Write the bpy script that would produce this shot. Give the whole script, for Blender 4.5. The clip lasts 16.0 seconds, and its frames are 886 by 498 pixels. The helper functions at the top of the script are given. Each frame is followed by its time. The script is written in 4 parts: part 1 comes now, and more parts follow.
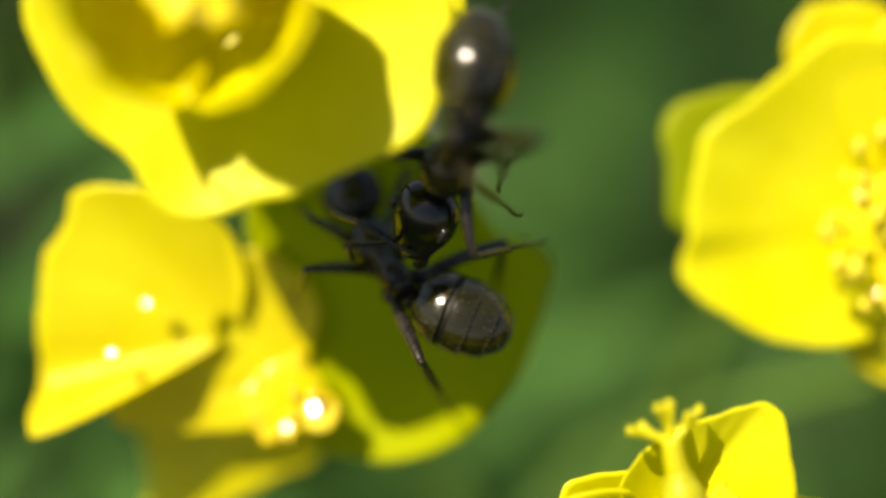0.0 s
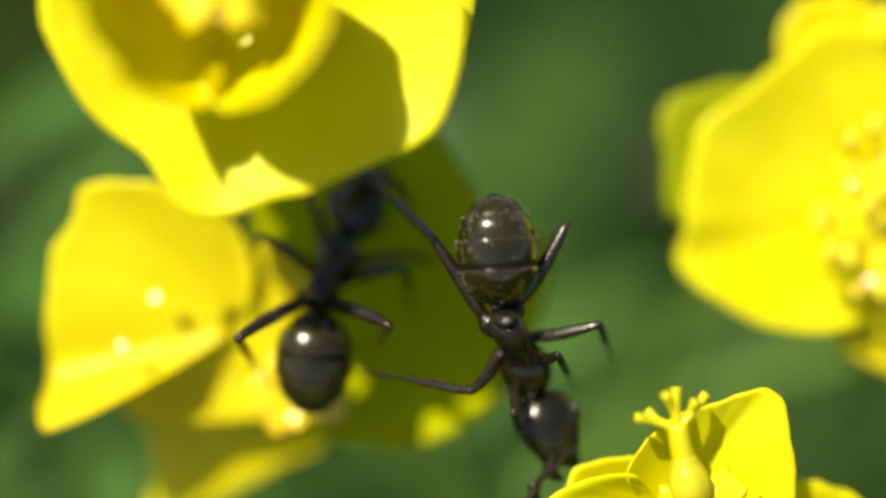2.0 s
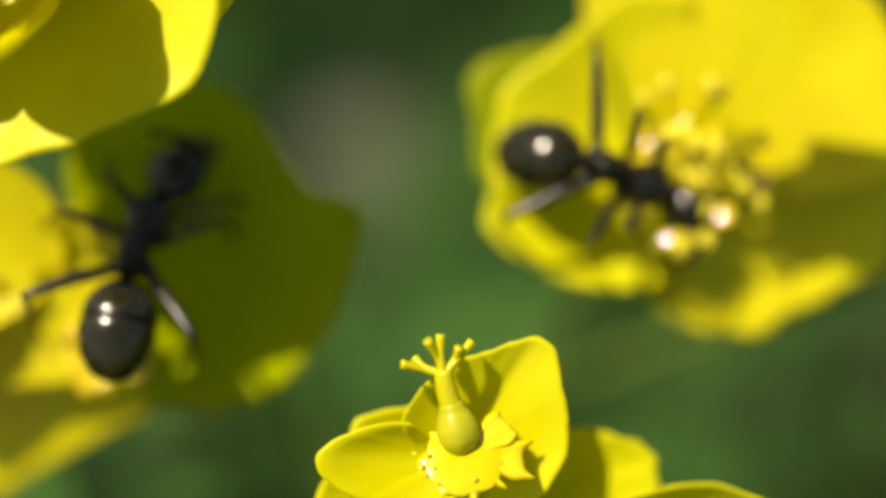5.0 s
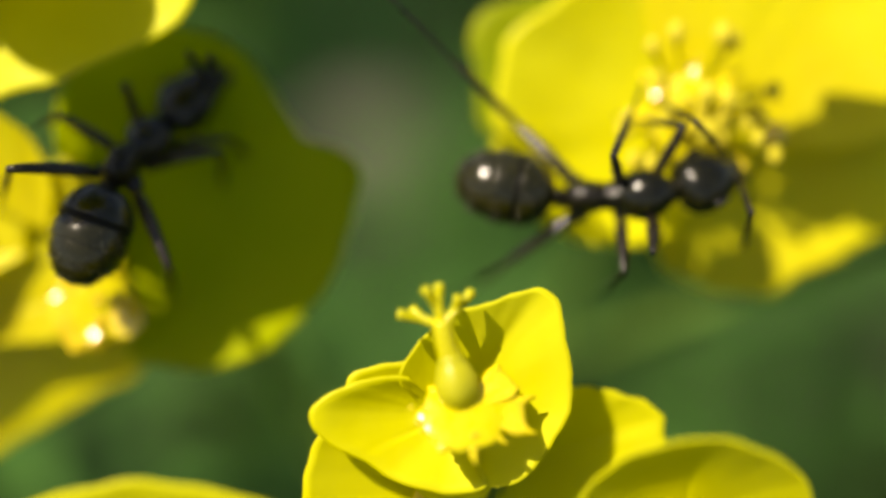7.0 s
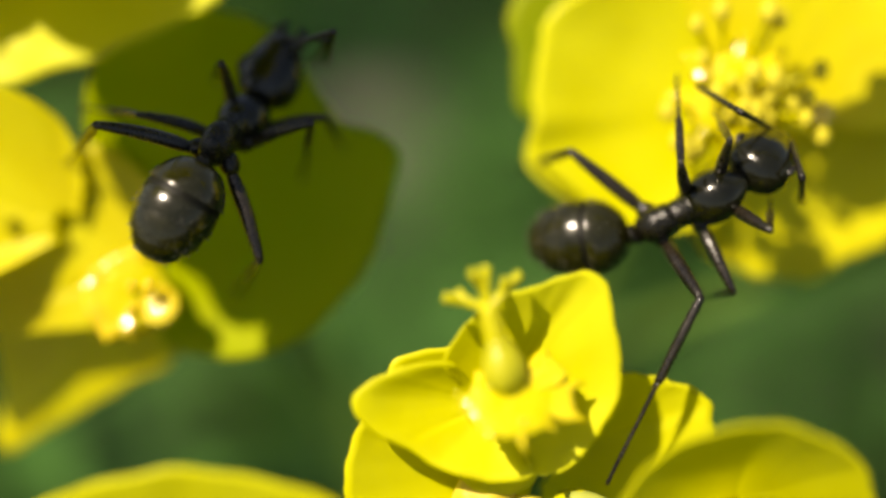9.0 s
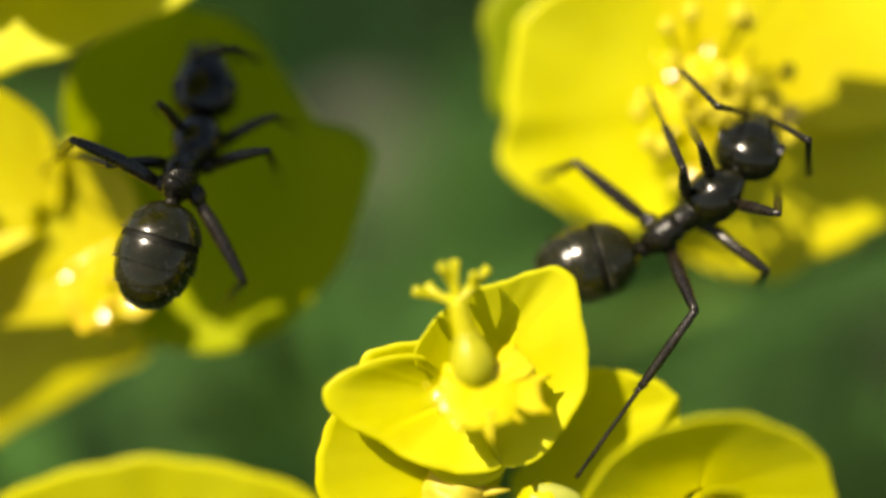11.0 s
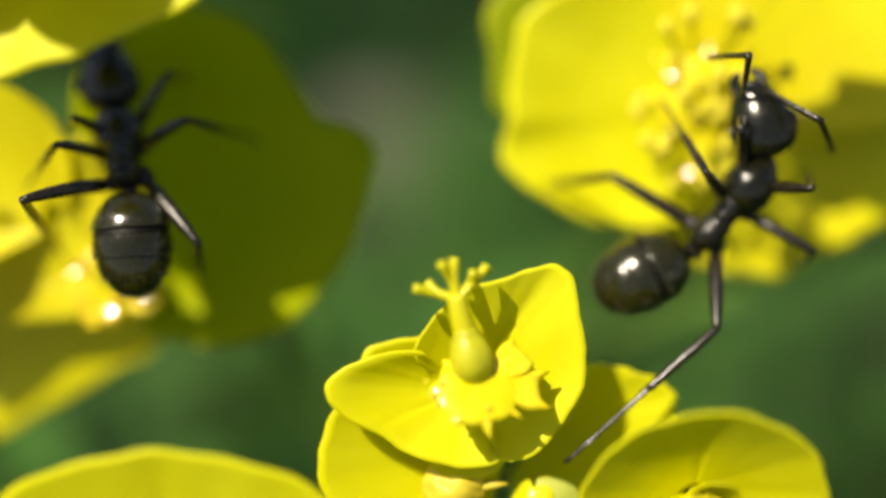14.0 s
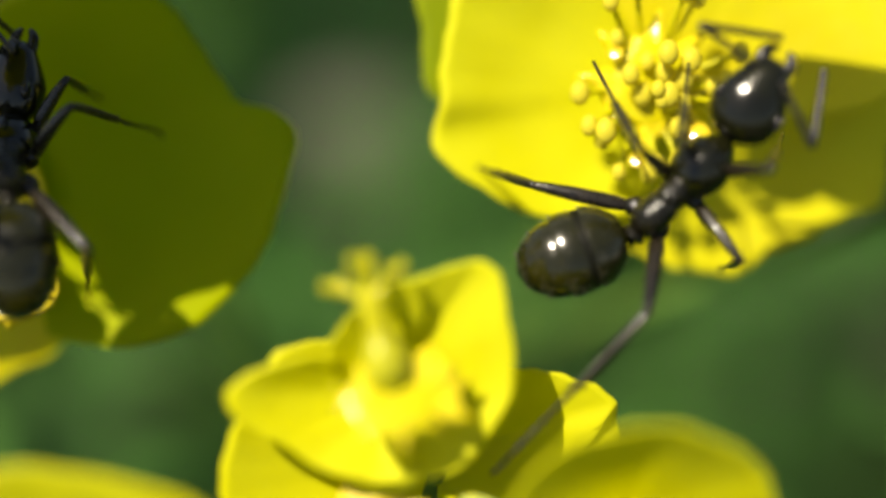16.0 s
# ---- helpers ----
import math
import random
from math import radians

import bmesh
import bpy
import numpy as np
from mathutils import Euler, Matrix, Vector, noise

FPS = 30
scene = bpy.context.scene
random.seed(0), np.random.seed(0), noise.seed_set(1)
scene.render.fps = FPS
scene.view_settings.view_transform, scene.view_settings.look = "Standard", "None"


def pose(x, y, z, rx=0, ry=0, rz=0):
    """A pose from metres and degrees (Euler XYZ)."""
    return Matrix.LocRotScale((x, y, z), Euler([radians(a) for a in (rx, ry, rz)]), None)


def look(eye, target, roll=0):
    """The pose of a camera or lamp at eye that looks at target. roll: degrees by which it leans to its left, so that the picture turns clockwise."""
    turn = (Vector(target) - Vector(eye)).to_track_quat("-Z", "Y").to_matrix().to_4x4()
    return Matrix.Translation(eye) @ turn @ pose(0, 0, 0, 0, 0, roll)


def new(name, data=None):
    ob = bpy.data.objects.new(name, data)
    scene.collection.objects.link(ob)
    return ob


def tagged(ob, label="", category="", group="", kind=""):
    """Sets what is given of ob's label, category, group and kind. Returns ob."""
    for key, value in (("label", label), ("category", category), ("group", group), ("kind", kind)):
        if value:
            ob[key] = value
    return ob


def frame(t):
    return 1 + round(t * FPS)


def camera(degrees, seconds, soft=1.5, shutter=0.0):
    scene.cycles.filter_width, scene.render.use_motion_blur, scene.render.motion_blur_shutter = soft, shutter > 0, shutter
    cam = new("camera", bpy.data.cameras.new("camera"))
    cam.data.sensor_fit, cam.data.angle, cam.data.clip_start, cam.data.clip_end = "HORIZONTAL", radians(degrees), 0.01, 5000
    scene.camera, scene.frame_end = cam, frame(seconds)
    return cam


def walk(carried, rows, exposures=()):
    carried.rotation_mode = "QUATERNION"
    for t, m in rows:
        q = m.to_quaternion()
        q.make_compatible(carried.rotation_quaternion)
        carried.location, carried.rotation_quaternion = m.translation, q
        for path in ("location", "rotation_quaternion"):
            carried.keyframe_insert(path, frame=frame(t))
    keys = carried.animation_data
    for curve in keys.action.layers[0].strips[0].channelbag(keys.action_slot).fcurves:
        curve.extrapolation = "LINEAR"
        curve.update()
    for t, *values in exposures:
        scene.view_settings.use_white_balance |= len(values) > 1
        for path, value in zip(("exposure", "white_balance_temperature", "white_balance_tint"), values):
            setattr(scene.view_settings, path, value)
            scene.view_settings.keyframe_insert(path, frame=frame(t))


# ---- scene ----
cam = camera(44.0, 16.0, soft=3.0)
cam.data.dof.use_dof = True
cam.data.dof.focus_distance = 0.0246
cam.data.dof.aperture_fstop = 13.5

# All the flower heads lie near one sloping plane, 0.3 m over the ground: x to the right, y up the slope, z off it.
MM = 0.001
SLOPE = pose(0, 0, 0.3, 45)


def put(x, y, z, rx=0, ry=0, rz=0):
    """A pose from millimetres and degrees."""
    return pose(x * MM, y * MM, z * MM, rx, ry, rz)


def spot(x, y, z, rx=0, ry=0, rz=0):
    """A pose on the slope, from millimetres and degrees."""
    return SLOPE @ put(x, y, z, rx, ry, rz)


PATH = [
    (0, spot(-3.32, 2.76, 24.57, 0.76, 1.16, 0.92)),
    (0.5, spot(-4.19, 2.66, 24.72, 0.86, 0.03, 0.54)),
    (1, spot(-4.57, 2.72, 24.99, 0.79, -0.64, 0.34)),
    (1.5, spot(-4.49, 3.04, 25.24, 0.21, -0.54, 0.26)),
    (2, spot(-4.32, 3.08, 25.14, -0.35, -0.63, 0.43)),
    (2.5, spot(-2.78, 0.32, 25.03, -1.20, 0.83, -0.32)),
    (3, spot(-0.01, 0.06, 25.66, -0.37, 1.61, 0.11)),
    (3.5, spot(0.00, -0.00, 25.00, -0.00, 0.00, -0.00)),
    (4, spot(0.91, 1.33, 25.04, 0.04, -0.16, 0.12)),
    (4.5, spot(1.59, 1.32, 25.04, 0.18, -0.95, 0.02)),
    (5, spot(0.78, 1.74, 25.77, 0.31, -0.69, -0.24)),
    (7.5, spot(1.16, 0.57, 24.65, -0.01, -0.27, 0.00)),
    (8, spot(1.71, 0.51, 25.25, 0.04, -0.43, 0.03)),
    (8.5, spot(0.55, 0.49, 24.66, -0.12, -0.00, -0.10)),
    (9, spot(0.11, 0.36, 24.15, -0.07, -0.03, -0.23)),
    (9.5, spot(0.48, 0.19, 24.16, 0.32, -0.35, 0.04)),
    (12, spot(0.54, 0.12, 24.68, 0.30, -0.55, 0.12)),
    (12.5, spot(0.45, 0.16, 24.59, 0.26, -0.27, 0.26)),
    (13, spot(0.43, 0.01, 24.10, 0.51, -0.45, 0.19)),
    (13.5, spot(0.81, -0.02, 24.39, 0.50, -0.55, 0.00)),
    (14, spot(0.80, 0.20, 24.98, -0.07, 0.10, 0.28)),
    (14.5, spot(1.16, 0.25, 25.41, -0.27, 0.22, 0.39)),
    (15, spot(0.09, 0.07, 23.89, -0.07, -0.18, 0.69)),
    (15.5, spot(2.24, 0.04, 23.09, -0.14, -1.06, 0.58)),
    (16, spot(2.11, 0.27, 22.68, -0.54, -0.96, 0.59)),
]
walk(cam, PATH, [(0, 0.54, 8200, 13), (2.5, 0.58, 8100, 13), (3.5, 0.46, 8400, 13), (4.3, 0.20, 8300, 13), (5, 0.20, 8300, 13), (7.5, 0.33, 8300, 13), (9.5, 0.34, 8300, 13), (12.5, 0.34, 8000, 11), (16, 0.34, 7800, 9)])

# ---- light ----
SUN_WAY = (SLOPE.to_3x3() @ Vector((0.42, -0.55, -0.72))).normalized()
sun = new("sun", bpy.data.lights.new("sun", "SUN"))
sun.data.energy, sun.data.angle, sun.data.color = 5.0, radians(0.5), (1.0, 0.97, 0.89)
sun.matrix_world = look(-SUN_WAY, (0, 0, 0))
world = bpy.data.worlds.new("sky")
scene.world = world
world.use_nodes = True
sky = world.node_tree.nodes.new("ShaderNodeTexSky")
sky.sky_type, sky.sun_disc, sky.dust_density = "NISHITA", False, 1.2
sky.sun_elevation = math.asin(-SUN_WAY.z)
sky.sun_rotation = math.atan2(-SUN_WAY.x, -SUN_WAY.y)
world.node_tree.nodes["Background"].inputs["Strength"].default_value = 0.082
world.node_tree.links.new(sky.outputs["Color"], world.node_tree.nodes["Background"].inputs["Color"])


# ---- materials ----
def ramp_noise(nt, scale, low, high, detail=4.0, coord="Object"):
    """A colour that wanders between two, at a scale given in repeats per metre."""
    tc = nt.nodes.new("ShaderNodeTexCoord")
    no = nt.nodes.new("ShaderNodeTexNoise")
    no.inputs["Scale"].default_value, no.inputs["Detail"].default_value = scale, detail
    nt.links.new(tc.outputs[coord], no.inputs["Vector"])
    ra = nt.nodes.new("ShaderNodeValToRGB")
    ra.color_ramp.elements[0].position, ra.color_ramp.elements[1].position = 0.35, 0.68
    ra.color_ramp.elements[0].color, ra.color_ramp.elements[1].color = (*low, 1), (*high, 1)
    nt.links.new(no.outputs["Fac"], ra.inputs["Fac"])
    return no, ra


def matte(name, low, high, scale, rough=0.5, bump=0.2, grain=6.0, depth=0.00002, through_light=0.0, coat=0.0, spec=0.5, hairs=0.0, tint=None):
    """A surface with two scales of variation; through_light: the share of light that passes, as in a petal; tint: its colour, where it is not the surface's."""
    m = bpy.data.materials.new(name)
    m.use_nodes = True
    nt = m.node_tree
    pr = nt.nodes["Principled BSDF"]
    _, ra = ramp_noise(nt, scale, low, high)
    nt.links.new(ra.outputs["Color"], pr.inputs["Base Color"])
    fine, fine_ra = ramp_noise(nt, scale * grain, (rough - 0.08,) * 3, (rough + 0.1,) * 3)
    nt.links.new(fine_ra.outputs["Color"], pr.inputs["Roughness"])
    bu = nt.nodes.new("ShaderNodeBump")
    bu.inputs["Strength"].default_value, bu.inputs["Distance"].default_value = bump, depth
    nt.links.new(fine.outputs["Fac"], bu.inputs["Height"])
    nt.links.new(bu.outputs["Normal"], pr.inputs["Normal"])
    pr.inputs["Coat Weight"].default_value, pr.inputs["Coat Roughness"].default_value = coat, 0.13
    pr.inputs["Specular IOR Level"].default_value = spec
    if hairs:
        ta = nt.nodes.new("ShaderNodeTangent")
        ta.direction_type, ta.axis = "RADIAL", "X"
        nt.links.new(ta.outputs["Tangent"], pr.inputs["Tangent"])
        pr.inputs["Anisotropic"].default_value = hairs
    if through_light:
        tr = nt.nodes.new("ShaderNodeBsdfTranslucent")
        if tint:
            tr.inputs["Color"].default_value = (*tint, 1)
        else:
            nt.links.new(ra.outputs["Color"], tr.inputs["Color"])
        mix = nt.nodes.new("ShaderNodeMixShader")
        mix.inputs["Fac"].default_value = through_light
        nt.links.new(pr.outputs["BSDF"], mix.inputs[1])
        nt.links.new(tr.outputs["BSDF"], mix.inputs[2])
        nt.links.new(mix.outputs["Shader"], nt.nodes["Material Output"].inputs["Surface"])
    return m


BRACT = matte("spurge_bract", (0.75, 0.73, 0.020), (0.84, 0.83, 0.035), 350, 0.42, 0.5, 9, through_light=0.40, spec=0.18)
# a more amber bract tone; in the upper cup it stands in for shade
BRACT_AMBER = matte("amber_bract", (0.75, 0.66, 0.015), (0.83, 0.80, 0.026), 260, 0.42, 0.3, 9, through_light=0.40, spec=0.3)
# bract colour darkened to olive, with the shade put into it
BRACT_SHADE_OLIVE = matte("shade_olive_bract", (0.24, 0.34, 0.010), (0.38, 0.44, 0.014), 240, 0.48, 0.2, 9, through_light=0.40, spec=0.15)
# yellow bract turned greener: the green cast of shade is in colour and tint
BRACT_SHADE_GREEN = matte("shade_green_bract", (0.56, 0.64, 0.008), (0.69, 0.73, 0.014), 220, 0.48, 0.2, 9, through_light=0.55, spec=0.12, tint=(0.26, 0.50, 0.005))
CUP = matte("flower_cup", (0.72, 0.66, 0.012), (0.82, 0.74, 0.02), 900, 0.3, 0.2, 6, through_light=0.25)
GLAND = matte("gland", (0.80, 0.66, 0.012), (0.88, 0.74, 0.03), 1500, 0.22, 0.3, 5, through_light=0.15, coat=0.3)
GLAND_RIPE = matte("ripe_gland", (0.78, 0.54, 0.015), (0.85, 0.68, 0.03), 1500, 0.2, 0.3, 5, through_light=0.15, coat=0.5)
OVARY = matte("ovary", (0.52, 0.52, 0.02), (0.64, 0.62, 0.03), 1200, 0.4, 0.3, 6, through_light=0.2)
STYLE = matte("style", (0.68, 0.65, 0.015), (0.78, 0.74, 0.03), 1500, 0.3, 0.2, 5, through_light=0.3)
NECTAR = matte("nectar", (0.82, 0.62, 0.02), (0.86, 0.70, 0.04), 800, 0.09, 0.0, 5, through_light=0.2, coat=1.0, spec=1.0)
WITHERED = matte("withered_floret", (0.74, 0.57, 0.04), (0.82, 0.70, 0.07), 1500, 0.5, 0.4, 5, through_light=0.25)
POLLEN = matte("pollen", (0.78, 0.68, 0.04), (0.87, 0.78, 0.09), 1500, 0.55, 0.5, 5, through_light=0.3, spec=0.25)
BUD = matte("pale_bud", (0.46, 0.52, 0.08), (0.58, 0.62, 0.12), 1500, 0.5, 0.3, 5, through_light=0.25)
STEM = matte("green_stem", (0.10, 0.20, 0.03), (0.16, 0.28, 0.05), 300, 0.5, 0.3, 8)
CHITIN = matte("black_chitin", (0.011, 0.011, 0.002), (0.017, 0.016, 0.0025), 900, 0.21, 0.3, 8, depth=0.000012, coat=0.7, spec=0.28, hairs=0.6)
CHITIN_GLOSS = matte("glossy_chitin", (0.005, 0.005, 0.002), (0.010, 0.010, 0.003), 1300, 0.17, 0.7, 4, depth=0.00002, coat=0.25, spec=0.45)
CHITIN_SEAM = matte("seam_chitin", (0.003, 0.003, 0.002), (0.007, 0.007, 0.003), 1500, 0.5, 0.3, 8, spec=0.2)
CHITIN_DULL = matte("dull_chitin", (0.005, 0.005, 0.0025), (0.014, 0.011, 0.006), 1600, 0.24, 0.9, 5, depth=0.00005, spec=0.45)
CHITIN_LEG = matte("leg_chitin", (0.008, 0.006, 0.004), (0.020, 0.015, 0.009), 2500, 0.30, 0.8, 5, depth=0.000015, coat=0.3, spec=0.5)
EYE = matte("ant_eye", (0.012, 0.010, 0.010), (0.02, 0.018, 0.018), 9000, 0.2, 0.5, 4, depth=0.000004)
BRISTLE = matte("bristle", (0.12, 0.10, 0.06), (0.22, 0.19, 0.12), 3000, 0.3, 0.0, 4)
HAIR = matte("pale_hair", (0.14, 0.13, 0.10), (0.24, 0.22, 0.18), 3000, 0.25, 0.0, 4)
SOIL = matte("soil", (0.012, 0.017, 0.009), (0.036, 0.035, 0.026), 9, 0.9, 0.6, 12, depth=0.01, spec=0.1)
GRASS = matte("grass", (0.011, 0.066, 0.028), (0.050, 0.125, 0.012), 7, 0.6, 0.1, 10, through_light=0.25, spec=0.08)
LEAFAGE = matte("spurge_leaf", (0.035, 0.11, 0.022), (0.075, 0.18, 0.04), 60, 0.55, 0.2, 8, through_light=0.25, spec=0.1)
# near-black colour that stands in for lens vignetting and ground shadow
CORNER_DARK = matte("corner_darkening", (0.003, 0.004, 0.002), (0.010, 0.010, 0.005), 40, 0.95, 0.8, 9, depth=0.004, spec=0.03)
DRY = matte("dry_stalk", (0.075, 0.068, 0.055), (0.12, 0.105, 0.085), 60, 0.8, 0.4, 8)


# ---- building ----
def mesh_of(name, verts, faces, material, smooth=True):
    me = bpy.data.meshes.new(name)
    me.from_pydata([tuple(v) for v in verts], [], faces)
    me.materials.append(material)
    me.polygons.foreach_set("use_smooth", [smooth] * len(me.polygons))
    me.update()
    return me


def part(name, mesh, parent, m=None, label=""):
    """Links a mesh as one object under a thing or under a part."""
    ob = new(name, mesh)
    ob.parent = parent
    if m is not None:
        ob.matrix_basis = m
    return tagged(ob, label)


def thing(name, m, label, category, group=""):
    ob = new(name)
    ob.empty_display_size = 0.001
    ob.matrix_world = m
    return tagged(ob, label, category, group)


def spline(points, n):
    """n points along a smooth line through those given."""
    p = np.array(points, float)
    k = len(p) - 1
    out = []
    for s in np.linspace(0, k, n):
        i = min(int(s), k - 1)
        u = s - i
        a, b, c, d = p[max(i - 1, 0)], p[i], p[i + 1], p[min(i + 2, k)]
        out.append(0.5 * (2 * b + (c - a) * u + (2 * a - 5 * b + 4 * c - d) * u * u + (3 * b - a - 3 * c + d) * u ** 3))
    return np.array(out)


def tube(name, points, radii, material, n=14, ring=8, flat=1.0, scale=MM):
    """A round or flattened rod along a line; radii go from end to end. Millimetres."""
    line = spline(points, n)
    rad = np.interp(np.linspace(0, 1, n), np.linspace(0, 1, len(radii)), radii)
    verts, faces = [], []
    side = None
    for i in range(n):
        way = Vector(line[min(i + 1, n - 1)] - line[max(i - 1, 0)]).normalized()
        if side is None:
            side = way.orthogonal().normalized() if abs(way.z) > 0.9 else way.cross(Vector((0, 0, 1))).normalized()
        side = (side - way * side.dot(way)).normalized()
        up = side.cross(way)
        for j in range(ring):
            a = 2 * math.pi * j / ring
            verts.append((Vector(line[i]) + (side * math.cos(a) + up * math.sin(a) * flat) * rad[i]) * scale)
    for i in range(n - 1):
        for j in range(ring):
            faces.append((i * ring + j, i * ring + (j + 1) % ring, (i + 1) * ring + (j + 1) % ring, (i + 1) * ring + j))
    faces += [tuple(range(ring))[::-1], tuple(range((n - 1) * ring, n * ring))]
    return mesh_of(name, verts, faces, material)


def lathe(name, profile, material, wide=1.0, high=1.0, n=22, ring=28, arch=0.0, dent=None):
    """A body of rings along x: profile of (x, radius). arch lifts the middle; dent(x, angle) scales the radius. Millimetres."""
    line = spline([(x, r, 0) for x, r in profile], n)
    verts, faces = [], []
    x0, x1 = profile[0][0], profile[-1][0]
    for x, r, _ in line:
        u = (x - x0) / (x1 - x0)
        for j in range(ring):
            a = 2 * math.pi * j / ring
            k = max(r, 0.004) * (dent(u, a) if dent else 1.0)
            verts.append(Vector((x, k * wide * math.cos(a), k * high * math.sin(a) + arch * math.sin(math.pi * u))) * MM)
    for i in range(n - 1):
        for j in range(ring):
            faces.append((i * ring + j, i * ring + (j + 1) % ring, (i + 1) * ring + (j + 1) % ring, (i + 1) * ring + j))
    faces += [tuple(range(ring))[::-1], tuple(range((n - 1) * ring, n * ring))]
    return mesh_of(name, verts, faces, material)


def ball(name, r, material, stretch=(1, 1, 1), n=12, ring=16):
    return lathe(name, [(-r * math.cos(a) * stretch[0], r * math.sin(a)) for a in np.linspace(0, math.pi, 9)], material, stretch[1], stretch[2], n, ring)


def bract_mesh(name, material, tip, cw, ccw, tip_r, side_r, sharp, rise, side_rise, lip=0.0, wave=0.05, thick=0.09, bowl=1.7, inner=0.1, bumps=(), outline=(), ruffle=1.0, veins=0.0035, seed=0):
    """A bract spread round its flower's middle, from tip - cw to tip + ccw degrees: a curved shell with a rim, rising to rise at its tip.
    sharp: how narrow the tip is, towards either side; bumps: more corners, as degrees, height and width.
    outline: in place of tip, sides and bumps, the edge as degrees, radius and height from one side of the bract to the other. Millimetres."""
    nt, nr = 64, 18
    rnd = random.Random(seed)
    ph = [rnd.uniform(0, 6.3) for _ in range(4)]
    sharp = sharp if isinstance(sharp, tuple) else (sharp, sharp)
    edge_line = spline(outline, nt + 1) if outline else None
    tip, cw, ccw = (0, -outline[0][0], outline[-1][0]) if outline else (tip, cw, ccw)
    vein_at = outline[len(outline) // 2][0] if outline else 0
    top = []
    for i in range(nt + 1):
        d = -cw + (cw + ccw) * i / nt
        q = d / (ccw if d > 0 else cw)
        f = max(math.cos(q * math.pi / 2), 0.0) ** sharp[0 if d < 0 else 1]
        a = radians(tip + d)
        r1 = (side_r + (tip_r - side_r) * f) * (1 + 0.008 * math.sin(9 * a + ph[0]) + 0.006 * math.sin(17 * a + ph[1]))
        r1 += sum(amp * math.exp(-(((tip + d - at + 180) % 360 - 180) / wide) ** 2) for at, amp, wide in bumps)
        h1 = side_rise + (rise - side_rise) * f
        if outline:
            d, r1, h1 = edge_line[i]
            a = radians(d)
            r1 *= 1 + ruffle * (0.008 * math.sin(9 * a + ph[0]) + 0.006 * math.sin(17 * a + ph[1]) + 0.004 * math.sin(41 * a + ph[2]))
        edge = 1 - 0.75 * max(0, abs(q) - 0.93) / 0.07
        for j in range(nr + 1):
            u = inner + (1 - inner) * j / nr
            r = r1 * u * (1 if u < 0.5 else 1 - (1 - edge) * (u - 0.5) * 0.4)
            z = h1 * u ** bowl + wave * u * u * (math.sin(3 * a + ph[2]) + 0.5 * math.sin(7 * a + ph[3]))
            z -= lip * max(0, u - 0.86) ** 2 * 40
            z -= 0.05 * math.exp(-((d - vein_at) / 4) ** 2) * u * (1 - u) * 3
            z += veins * math.sin(d * 0.35 + 2 * u + 2 * math.sin(0.1 * d)) * u
            top.append((r * math.cos(a), r * math.sin(a), z, u))
    verts, faces = [], []
    for s in (1, -1):
        for x, y, z, u in top:
            t = thick * (0.5 + 0.5 * (1 - u ** 6))
            verts.append((x * MM, y * MM, (z + s * t / 2) * MM))
    w, half = nr + 1, len(top)
    for i in range(nt):
        for j in range(nr):
            k = i * w + j
            faces.append((k, k + 1, k + w + 1, k + w))
            faces.append((half + k, half + k + w, half + k + w + 1, half + k + 1))
        k = i * w + nr
        faces.append((k, half + k, half + k + w, k + w))
        k = i * w
        faces.append((k, k + w, half + k + w, half + k))
    for i in (0, nt):
        for j in range(nr):
            k = i * w + j
            q = (k, half + k, half + k + 1, k + 1)
            faces.append(q if i == 0 else q[::-1])
    return mesh_of(name, verts, faces, material)


# ---- ground and plants below ----
def ground():
    n = 40
    verts = [(math.copysign(abs(2 * i / n - 1) ** 3, 2 * i / n - 1) * 300, math.copysign(abs(2 * j / n - 1) ** 3, 2 * j / n - 1) * 300, 0) for j in range(n + 1) for i in range(n + 1)]
    verts = [(x, y, 0.012 * noise.noise((x * 9, y * 9, 0)) if abs(x) < 3 and abs(y) < 3 else 0.0) for x, y, _ in verts]
    faces = [(j * (n + 1) + i, j * (n + 1) + i + 1, (j + 1) * (n + 1) + i + 1, (j + 1) * (n + 1) + i) for j in range(n) for i in range(n)]
    tagged(new("ground", mesh_of("ground", verts, faces, SOIL)), "dark brown soil with grey dry patches", kind="structure")


def blade(verts, faces, base, way, length, width, droop, segs=5):
    """A narrow bent leaf, added to lists. Metres."""
    side = way.cross(Vector((0, 0, 1)))
    side = side.normalized() if side.length > 1e-4 else Vector((1, 0, 0))
    k = len(verts)
    for i in range(segs + 1):
        u = i / segs
        p = base + way * length * u + Vector((0, 0, -droop * length * u * u))
        h = width * (math.sin(math.pi * min(0.12 + 0.88 * u, 1)) ** 0.7) / 2 + 0.0001
        verts += [p - side * h, p + side * h]
    for i in range(segs):
        a = k + 2 * i
        faces.append((a, a + 1, a + 3, a + 2))


# x, y, radius of the dark mounds that imitate vignetting in the corners
CORNER_MOUNDS = ((0.170, 0.170, 0.070), (-0.185, 0.25, 0.065), (-0.215, 0.47, 0.060), (0.20, 0.53, 0.060))


